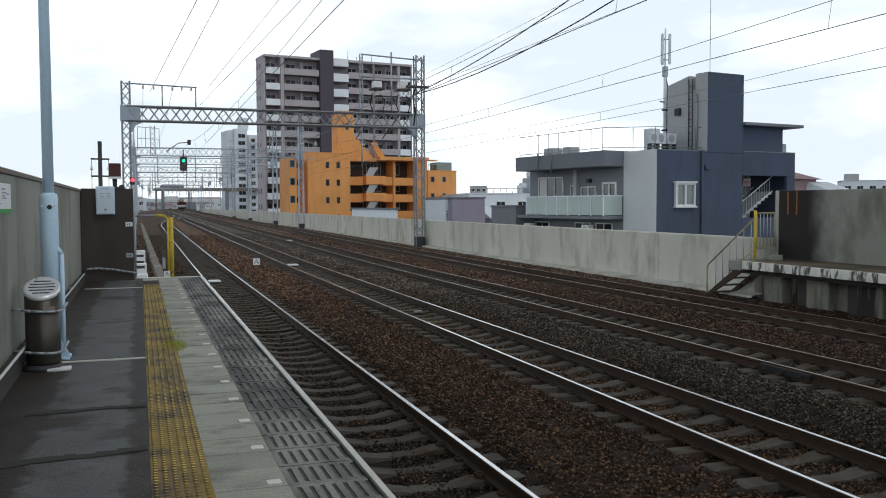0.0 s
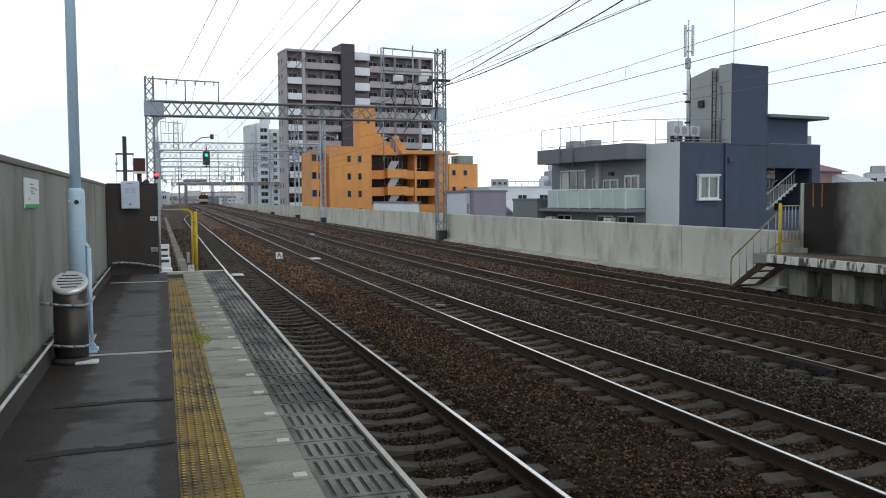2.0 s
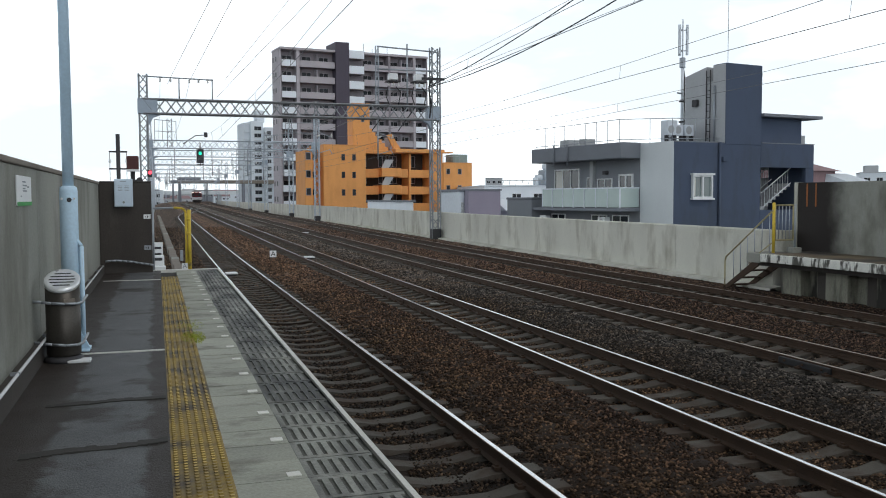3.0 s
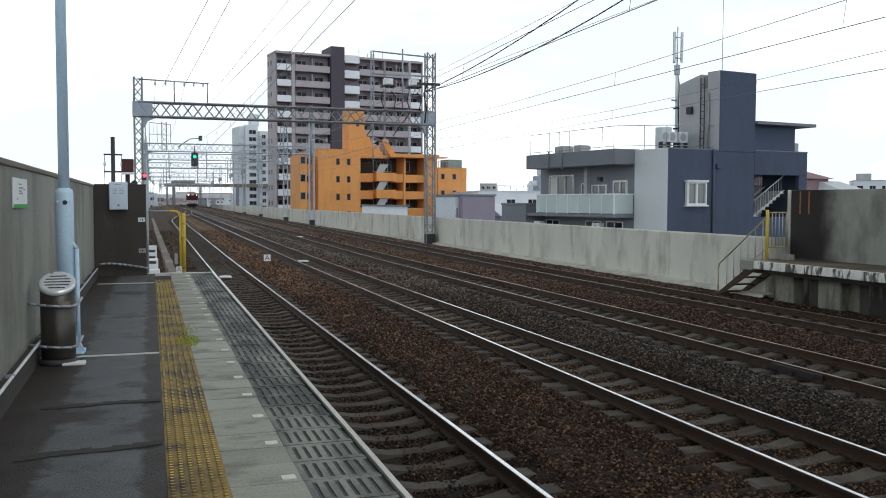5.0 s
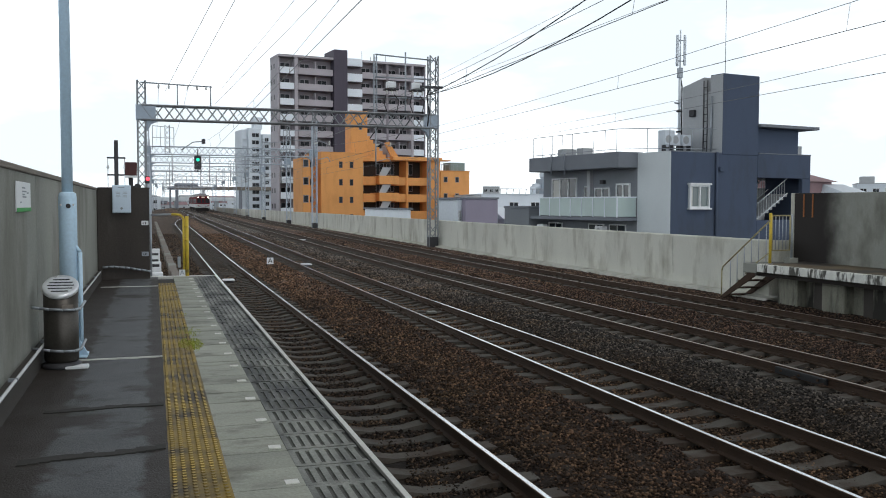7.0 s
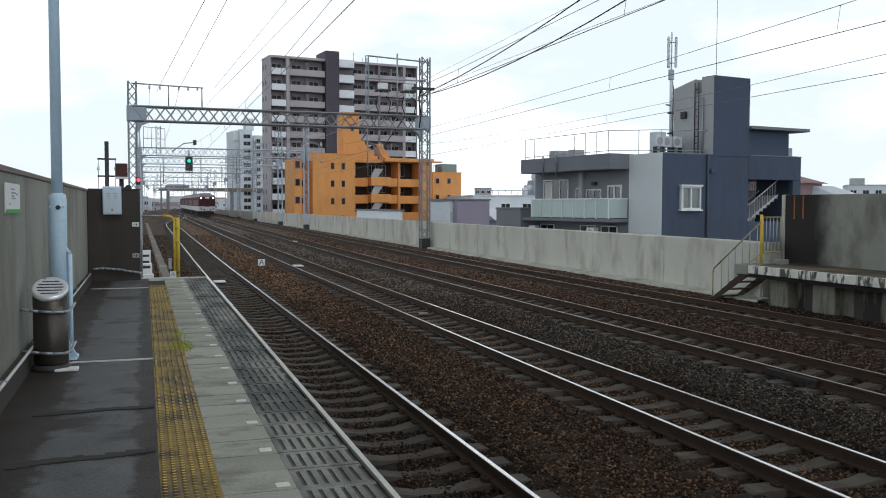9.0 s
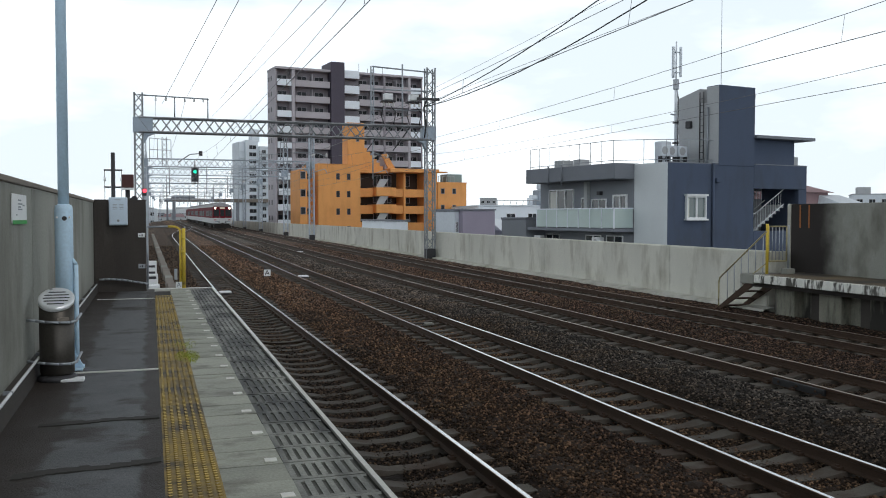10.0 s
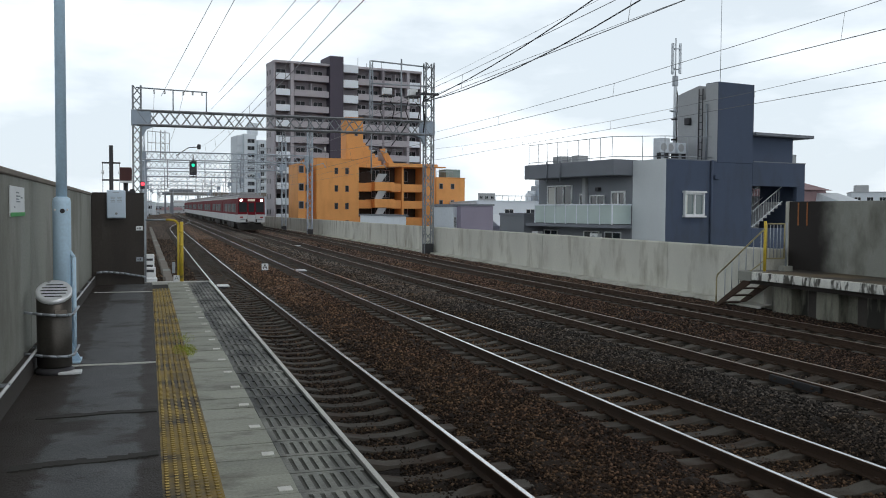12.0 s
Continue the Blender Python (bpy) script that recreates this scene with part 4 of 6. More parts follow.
def weeds(x, y, z, n, h, spread):
    rw = random.Random(int(y * 10))
    vs, fs = [], []
    for _ in range(n):
        a, r, l = rw.uniform(0, 6.28), spread * rw.random(), h * rw.uniform(0.5, 1.2)
        bx0, by0 = r * math.cos(a) * 0.5, r * math.sin(a) * 1.6
        lean = rw.uniform(0.2, 0.9) * l
        w, d = rw.uniform(0.0015, 0.0035), rw.uniform(0, 6.28)
        k = len(vs)
        cx, cy = math.cos(d), math.sin(d)
        vs += [(bx0 - w * cy, by0 + w * cx, 0), (bx0 + w * cy, by0 - w * cx, 0), (bx0 + lean * 0.5 * cx + w * cy, by0 + lean * 0.5 * cy - w * cx, l * 0.7), (bx0 + lean * 0.5 * cx - w * cy, by0 + lean * 0.5 * cy + w * cx, l * 0.7), (bx0 + lean * cx, by0 + lean * cy, l)]
        fs += [(k, k + 1, k + 2, k + 3), (k + 3, k + 2, k + 4)]
    ob = new("weed_tuft", raw("weed_tuft", vs, fs, GRASS))
    ob.matrix_basis = pose(x, y, z)
    return tagged(ob, "green weed tuft growing in the platform joint", "weeds", group="weeds", kind="stuff")


weeds(0.35, 9.6, 0.0, 900, 0.024, 0.26)
weeds(0.35, 10.5, 0.0, 260, 0.022, 0.3)
weeds(0.37, 9.2, 0.0, 24, 0.03, 0.12)
weeds(0.36, 12.2, 0.0, 14, 0.03, 0.10)


# ---- overhead line: lattice portals, brackets and wires ----
PLATE = mat("blue_grey_gusset", (0.34, 0.40, 0.47), 0.55, metal=0.2, var=0.15, scale=2)
MASTGREY = mat("weathered_mast_steel", (0.29, 0.305, 0.32), 0.6, metal=0.4, var=0.25, scale=1.5, fine=20, bump=0.1)
# mast steel of the distant portals, with bluish haze painted into its colour
MASTHAZE = mat("hazed_mast_steel", (0.46, 0.51, 0.57), 0.6, metal=0.15, var=0.2, scale=1.5, fine=20, bump=0.05)
CERAMIC = mat("pale_ceramic", (0.6, 0.6, 0.58), 0.3, var=0.08, bump=0)


def lattice(a, b, w, d, step, r=0.03, n=4, web=0.55):
    """A square lattice strut from a to b, w by d across."""
    a, b = Vector(a), Vector(b)
    ax = (b - a).normalized()
    up = Vector((0, 0, 1)) if abs(ax.z) < 0.5 else Vector((0, 1, 0))
    s = ax.cross(up).normalized() * w / 2
    u = s.cross(ax).normalized() * d / 2
    bm = bmesh.new()
    cor = [s + u, s - u, -s - u, -s + u]
    for c in cor:
        tube(bm, a + c, b + c, r, n)
    k = max(1, round((b - a).length / step))
    for i in range(k):
        p, q = a.lerp(b, i / k), a.lerp(b, (i + 1) / k)
        for j in range(4):
            c0, c1 = cor[j], cor[(j + 1) % 4]
            if i % 2:
                c0, c1 = c1, c0
            tube(bm, p + c0, q + c1, r * web, n)
    return bm


def insulator_bm():
    return lathe([(0.03, 0), (0.07, 0.03), (0.03, 0.06), (0.07, 0.09), (0.03, 0.12), (0.07, 0.15), (0.03, 0.18), (0.03, 0.24)], 8)


INS = to_mesh("insulator", insulator_bm(), CERAMIC)
PORTALS = (52.0, 94.0, 113.0, 140.0, 165.0, 190.0, 227.0, 270.0, 320.0)


def portal(y, first):
    b = bend(y) - bend(52) if y > 215 else 0.0
    xl, xr = (-0.56 + b, 16.25 + b)
    top_l, top_r, bz = (8.25, 10.45, 6.5) if first else (9.2, 10.2, 6.85)
    g = thing("overhead_line_portal", (0, y, 0), "grey lattice steel portal carrying overhead wires across four tracks", "line portal", group="overhead line portals")
    steel = MASTGREY if first else MASTHAZE
    rr = 0.05 if first else 0.045
    part("left_mast", lattice((xl, 0, BED - 0.3), (xl, 0, top_l), 0.42, 0.42, 0.55 if y < 100 else 1.0, rr), steel, g)
    part("right_mast", lattice((xr - 0.02, 0, BED - 0.3), (xr - 0.02, 0, top_r), 0.5, 0.5, 0.6 if y < 100 else 1.0, rr), steel, g)
    part("beam", lattice((xl, 0, bz), (xr, 0, bz), 0.5, 0.78, 0.58 if first else 0.62 if y < 150 else 1.1, rr * 1.15, 4, 0.62), steel, g)
    part("left_gusset", bevelled(xl - 0.3, -0.27, bz - 0.42, xl + 0.75 if first else xl + 0.4, 0.27, bz + 0.42, 0.02), PLATE, g, "blue-grey gusset box")
    part("right_gusset", bevelled(xr - 0.55, -0.27, bz - 0.42, xr + 0.3, 0.27, bz + 0.42, 0.02), PLATE, g, "blue-grey gusset box")
    for xm, d in ((xl, 1), (xr, -1)):
        bm = bmesh.new()
        v = [bm.verts.new((xm + d * dx, dy, bz + dz)) for dy in (-0.2, 0.2) for dx, dz in ((0.2, -0.42), (0.95, -0.42), (0.5, -0.62), (0.34, -0.95), (0.2, -1.05))]
        bm.faces.new(v[:5])
        bm.faces.new(v[5:][::-1])
        for k in range(5):
            bm.faces.new((v[k], v[(k + 1) % 5], v[5 + (k + 1) % 5], v[5 + k]))
        bmesh.ops.recalc_face_normals(bm, faces=bm.faces[:])
        part("haunch", bm, PLATE, g, "curved haunch plate under the beam")
    part("mast_foot", bevelled(xr - 0.3, -0.32, BED - 0.3, xr + 0.26, 0.32, -0.5, 0.03), DARKSTEEL, g, "dark mast foot cabinet")
    part("left_foot", bevelled(xl - 0.35, -0.35, BED - 0.3, xl + 0.35, 0.35, -0.8, 0.03), WALLPALE, g)
    for c in CENTRES[2:] if first else CENTRES:
        x = c + bend(y)
        part("drop_tube", tubes([((x - 0.9, 0, bz - 0.4), (x - 0.9, 0, 3.7))], 0.045, 8), GALV, g)
        part("arm", chain([(x - 0.9, 0, 4.0), (x - 0.1, 0, 4.25), (x + 0.05, 0, 3.98)], 0.025, 6), GALV, g)
        part("stay", tubes([((x - 0.9, 0, 5.3), (x + 0.05, 0, 4.95))], 0.025, 6), GALV, g)
        piece("insulator", INS, g, pose(x - 0.9, 0, 5.0, 0, 70, 0))
        piece("insulator", INS, g, pose(x, 0, 4.95))
    return g


for y in PORTALS:
    g = portal(y, y == 52.0)
    if y == 52.0:
        # wire frame over the near end, switch gear over the far end
        part("top_bar", tubes([((-0.6, 0, 8.15), (3.2, 0, 8.05))], 0.04, 6), GALV, g)
        for x in (1.35, 3.14):
            part("top_post", tubes([((x, 0, 6.9), (x, 0, 8.1))], 0.035, 6), GALV, g)
        for x in (0.35, 0.9, 1.9, 2.4, 2.9):
            piece("insulator", INS, g, pose(x, 0, 7.86))
        part("switch_bar", tubes([((12.64, 0, 10.38), (16.3, 0, 10.2))], 0.045, 6), GALV, g)
        part("switch_bar", tubes([((12.64, 0, 9.05), (16.3, 0, 9.05))], 0.05, 6), GALV, g)
        part("switch_bar", tubes([((12.64, 0.3, 7.9), (16.3, 0.3, 7.9))], 0.04, 6), GALV, g)
        part("switch_post", lattice((12.64, 0, 6.85), (12.64, 0, 10.4), 0.16, 0.16, 0.5, 0.02), GALV, g)
        part("switch_post", tubes([((14.5, 0, 6.85), (14.5, 0, 10.6))], 0.05, 6), GALV, g)
        for x in (13.6, 15.2):
            part("switch_case", bevelled(x - 0.26, -0.25, 8.42, x + 0.26, 0.25, 8.8, 0.03), WHITE, g, "pale switch case")
            part("switch_frame", boxes((x - 0.42, -0.35, 8.3, x + 0.42, 0.35, 8.36)), DARKSTEEL, g)
            for dx in (-0.3, 0.0, 0.3):
                piece("insulator", INS, g, pose(x + dx, -0.2, 8.05))
            part("jumper", chain([(x - 0.3, 0, 8.05), (x - 0.42, 0, 7.5), (x - 0.2, 0, 6.9), (x - 0.55, 0, 6.4), (x - 1.3, 0, 5.4)], 0.03, 6), CABLE, g, "black jumper cable")
            part("jumper", chain([(x + 0.2, 0, 8.05), (x + 0.5, 0, 7.7), (x + 0.35, 0, 7.0), (x + 0.75, 0, 6.7)], 0.03, 6), CABLE, g, "black jumper cable")
        part("jumper", chain([(16.0, -0.3, 8.7), (15.75, -0.3, 8.0), (15.9, -0.3, 7.0), (15.8, -0.3, 6.2)], 0.04, 6), CABLE, g, "black jumper cable")
        part("feeder_arm", boxes((15.3, -0.5, 8.45, 16.7, -0.35, 8.6)), DARKSTEEL, g)
        part("lamp_house", bevelled(-0.42, -0.42, 2.6, -0.18, -0.28, 3.0, 0.02), DARKSTEEL, g)
        part("red_lamp", lathe([(0.10, 0), (0.10, 0.02)], 14), mat("red_signal_lamp", (0.5, 0.02, 0.03), 0.4, glow=(1.0, 0.06, 0.09, 2.2), bump=0), g, "lit red lamp", at=pose(-0.28, -0.42, 2.86, 90, 0, 0))

    if y == 94.0:
        # taller post with a wire frame and a bracket arm over the platform loop
        part("upper_post", lattice((1.42, 0, 6.4), (1.42, 0, 9.4), 0.45, 0.3, 0.5, 0.035), MASTGREY, g)
        part("wire_frame", chain([(0.0, 0, 6.9), (0.0, 0, 9.3), (2.05, 0, 9.15), (2.05, 0, 7.2)], 0.035, 6), GALV, g)
        part("frame_bar", tubes([((0.0, 0, 8.15), (2.05, 0, 8.1))], 0.03, 6), GALV, g)
        part("frame_post", tubes([((0.75, 0, 7.2), (0.75, 0, 9.25))], 0.03, 6), GALV, g)
        part("bracket_arm", chain([(2.7, 0, 6.9), (3.9, 0, 7.75), (5.0, 0, 7.85)], 0.05, 6), DARKSTEEL, g, "dark bracket arm")
        part("bracket_lamp", bevelled(4.75, -0.15, 7.6, 5.1, 0.15, 8.1, 0.04), DARKSTEEL, g)
    if 90 < y < 200:
        part("upper_post", lattice((16.23, 0, 10.1), (16.23, 0, 11.6), 0.3, 0.3, 0.6, 0.03), MASTGREY, g)
        part("side_bar", tubes([((13.0, 0, 9.2), (16.2, 0, 9.3))], 0.045, 6), GALV, g)
        part("side_bar", tubes([((13.0, 0, 8.2), (16.2, 0, 8.2))], 0.04, 6), GALV, g)
        part("side_post", tubes([((13.0, 0, 7.2), (13.0, 0, 9.3))], 0.045, 6), GALV, g)

gs = thing("colour_light_signal", (4.32, 93.3, 0), "railway colour light signal showing green", "signal")
part("hanger", tubes([((0, 0, 4.7), (0, 0, 7.0))], 0.05, 8), DARKSTEEL, gs)
part("head", bevelled(-0.33, -0.12, 4.95, 0.33, 0.12, 6.35, 0.08), DARKSTEEL, gs, "dark signal head")
part("green_lamp", lathe([(0.17, 0), (0.17, 0.03)], 16), mat("green_signal_lamp", (0.02, 0.5, 0.35), 0.4, glow=(0.01, 0.75, 0.42, 1.1), bump=0), gs, "lit green lamp", at=pose(0.0, -0.12, 5.95, 90, 0, 0))
for z in (5.5, 5.2):
    part("dark_lens", lathe([(0.10, 0), (0.10, 0.02)], 12), GLASS, gs, at=pose(0, -0.12, z, 90, 0, 0))
part("hood", boxes((-0.26, -0.3, 6.14, 0.26, -0.1, 6.18)), DARKSTEEL, gs)
part("cage", boxes((-0.36, -0.2, 4.80, 0.36, 0.3, 4.86), (-0.36, 0.2, 4.8, -0.33, 0.23, 6.5), (0.33, 0.2, 4.8, 0.36, 0.23, 6.5)), DARKSTEEL, gs)


def wire(name, pts, r, m, label):
    """One continuous wire through the points."""
    bm = bmesh.new()
    rings = []
    for p in pts:
        rings.append([bm.verts.new((p[0] + r * math.cos(2 * math.pi * k / 5), p[1], p[2] + r * math.sin(2 * math.pi * k / 5))) for k in range(5)])
    for a, b in zip(rings[:-1], rings[1:]):
        for k in range(5):
            bm.faces.new((a[k], a[(k + 1) % 5], b[(k + 1) % 5], b[k]))
    bm.faces.new(rings[0])
    bm.faces.new(rings[-1])
    bmesh.ops.recalc_face_normals(bm, faces=bm.faces[:])
    tagged(part(name, bm, m), label, "wire")


SUP = (-3.0,) + PORTALS
CONTACT = 4.03
for i, c in enumerate(CENTRES):
    cw, mw = [], []
    for a, b in zip(SUP[:-1], SUP[1:]):
        k = 1 if a > 100 else 8
        for j in range(k):
            y = a + (b - a) * j / k
            s = j / k
            cw.append((c + bend(y) + 0.12 * (1 if int(SUP.index(a)) % 2 else -1) * (1 - 2 * s), y, CONTACT))
            mw.append((c + bend(y), y, 4.95 - (2.7 if a < 0 else 1.8) * s * (1 - s) * (1 if b - a > 30 else 0.4)))
    wire("contact_wire", cw, 0.0068, WIRE, "dark overhead contact wire")
    wire("messenger_wire", mw, 0.0055, WIRE, "dark overhead messenger wire")
    for p, q in zip(cw, mw):
        if p[1] < 94 and p[1] > 3:
            tagged(part("dropper_wire", tubes([(p, q)], 0.004, 4), WIRE), "thin dropper between two overhead wires", "wire", group="droppers")


def sagged(a, b, sag, n=10):
    a, b = Vector(a), Vector(b)
    return [tuple(a.lerp(b, i / n) - Vector((0, 0, 4 * sag * (i / n) * (1 - i / n)))) for i in range(n + 1)]


def feeder(pts, r, m, label, n=8):
    """A hanging cable: a smooth curve through three points, run on past the station."""
    a, b, c = (Vector(p) for p in pts)
    out = []
    for i in range(n + 5):
        t = 2.0 * i / n
        out.append(tuple(a * ((t - 1) * (t - 2) / 2) + b * (t * (2 - t)) + c * (t * (t - 1) / 2)))
    wire("feeder_wire", out, r, m, label)


feeder(((15.9, 51.8, 8.15), (15.9, 37.0, 8.81), (15.9, 22.2, 10.5)), 0.026, CABLE, "black feeder cable strung between portals")
feeder(((15.9, 51.8, 8.10), (15.9, 37.4, 7.99), (15.9, 23.0, 9.1)), 0.026, CABLE, "black feeder cable strung between portals")
feeder(((15.9, 52.0, 8.30), (15.9, 36.0, 8.22), (15.9, 20.0, 8.05)), 0.009, WIRE, "thin dark feeder wire")
feeder(((15.9, 52.0, 8.95), (15.9, 38.8, 9.18), (15.9, 25.6, 9.42)), 0.008, WIRE, "thin overhead feeder wire")
for a, b in (((0.71, 52.0, 7.73), (1.78, 29.5, 7.74)), ((1.82, 52.0, 7.78), (2.46, 29.5, 7.79)), ((3.78, 52.0, 8.03), (4.38, 30.0, 8.04)), ((3.37, 52.0, 7.10), (4.34, 25.5, 7.10))):
    far, near = Vector(a), Vector(b)
    wire("feeder_wire", [tuple(far), tuple(near), tuple(near * 2 - far)], 0.0105, WIRE, "thin overhead feeder wire")
for x, z in ((0.35, 7.85), (1.9, 7.85), (15.2, 8.0), (13.6, 8.0), (16.4, 9.3)):
    for a, b in zip(PORTALS[:5], PORTALS[1:6]):
        wire("feeder_wire", sagged((x, a, z), (x, b, z), 0.4, 5), 0.010, WIRE, "thin overhead feeder wire")


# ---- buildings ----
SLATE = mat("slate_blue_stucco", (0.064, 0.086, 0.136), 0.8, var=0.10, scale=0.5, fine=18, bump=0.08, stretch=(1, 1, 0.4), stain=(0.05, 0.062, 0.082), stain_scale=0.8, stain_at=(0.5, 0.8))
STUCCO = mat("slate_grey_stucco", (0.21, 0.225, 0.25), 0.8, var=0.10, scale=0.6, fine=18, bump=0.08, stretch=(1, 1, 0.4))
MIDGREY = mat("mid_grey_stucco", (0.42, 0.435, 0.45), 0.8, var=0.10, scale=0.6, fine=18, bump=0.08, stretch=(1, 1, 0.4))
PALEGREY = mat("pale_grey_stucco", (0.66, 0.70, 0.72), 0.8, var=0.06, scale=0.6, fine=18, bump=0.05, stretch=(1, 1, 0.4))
FASCIA = mat("grey_fascia", (0.19, 0.205, 0.235), 0.7, var=0.10, scale=0.8)
ORANGE = mat("orange_tile", (0.74, 0.335, 0.105), 0.65, var=0.10, scale=0.35, fine=9, bump=0.08, stretch=(1, 1, 0.5), stain=(0.58, 0.25, 0.07), stain_scale=0.5, stain_at=(0.5, 0.8))
TAUPE = mat("taupe_tile", (0.265, 0.24, 0.262), 0.7, var=0.12, scale=0.3, fine=6, bump=0.05)
TAUPELIGHT = mat("light_taupe_panel", (0.43, 0.40, 0.43), 0.7, var=0.10, scale=0.3, fine=6, bump=0.05)
PLUM = mat("dark_plum_tile", (0.078, 0.067, 0.092), 0.65, var=0.15, scale=0.25, fine=5, bump=0.05)
PANELWHITE = mat("white_panel", (0.80, 0.85, 0.91), 0.6, var=0.06, scale=0.3, fine=6, bump=0.03)
FROST = mat("frosted_balcony_glass", (0.50, 0.60, 0.58), 0.35, var=0.12, scale=0.7, bump=0, stretch=(1, 1, 0.5))
LILAC = mat("lilac_siding", (0.30, 0.27, 0.34), 0.75, var=0.08, scale=0.5)
ROOFPINK = mat("faded_red_roof", (0.30, 0.20, 0.21), 0.8, var=0.15, scale=1)
FARWHITE = mat("far_white_stucco", (0.68, 0.73, 0.78), 0.8, var=0.08, scale=0.2, fine=3, bump=0)
# grey-green sky reflection painted into the pane's base colour
PALEGLASS = mat("painted_reflection_glass", (0.17, 0.21, 0.21), 0.12, var=0.2, scale=0.8, bump=0, spec=0.8)
SHADEGLASS = mat("dark_window", (0.028, 0.032, 0.038), 0.3, var=0.5, scale=0.3, fine=1, bump=0, rnd=0.6, spec=0.18)


def window(parent, face, p, a0, a1, z0, z1, frame_m=WHITE, panes=2, t=0.06, out=0.05, glass=SHADEGLASS):
    """A framed window set on a wall: face 'y' looks along -y at y = p, face 'x' along -x at x = p."""
    def bx(bm, u0, d0, w0, u1, d1, w1):
        if face == "y":
            box(bm, u0, p - d1, w0, u1, p - d0, w1)
        else:
            box(bm, p - d1, u0, w0, p - d0, u1, w1)
    # the frame is one plate with a hole for each pane
    us = [a0, a0 + t]
    for i in range(1, panes):
        u = a0 + (a1 - a0) * i / panes
        us += [u - t / 2, u + t / 2]
    us += [a1 - t, a1]
    ws = [z0, z0 + t, z1 - t, z1]
    bm, made = bmesh.new(), {}

    def vert(i, d, j):
        if (i, d, j) not in made:
            made[i, d, j] = bm.verts.new((us[i], p - d * out, ws[j]) if face == "y" else (p - d * out, us[i], ws[j]))
        return made[i, d, j]

    def solid(i, j):
        return 0 <= i < len(us) - 1 and 0 <= j < 3 and not (j == 1 and i % 2 == 1)
    for i in range(len(us) - 1):
        for j in range(3):
            if solid(i, j):
                bm.faces.new((vert(i, 1, j), vert(i + 1, 1, j), vert(i + 1, 1, j + 1), vert(i, 1, j + 1)))
                for di, dj, c in ((-1, 0, ((i, j), (i, j + 1))), (1, 0, ((i + 1, j), (i + 1, j + 1))), (0, -1, ((i, j), (i + 1, j))), (0, 1, ((i, j + 1), (i + 1, j + 1)))):
                    if not solid(i + di, j + dj):
                        bm.faces.new([vert(c[0][0], 0, c[0][1]), vert(c[1][0], 0, c[1][1]), vert(c[1][0], 1, c[1][1]), vert(c[0][0], 1, c[0][1])])
    bmesh.ops.recalc_face_normals(bm, faces=bm.faces[:])
    w = part("window", bm, frame_m, parent)
    for i in range(panes):
        u0, u1 = a0 + (a1 - a0) * i / panes, a0 + (a1 - a0) * (i + 1) / panes
        bm = bmesh.new()
        bx(bm, u0 + t / 2, 0.004, z0 + t / 2, u1 - t / 2, out * 0.35, z1 - t / 2)
        part("pane", bm, glass, w)
    return w


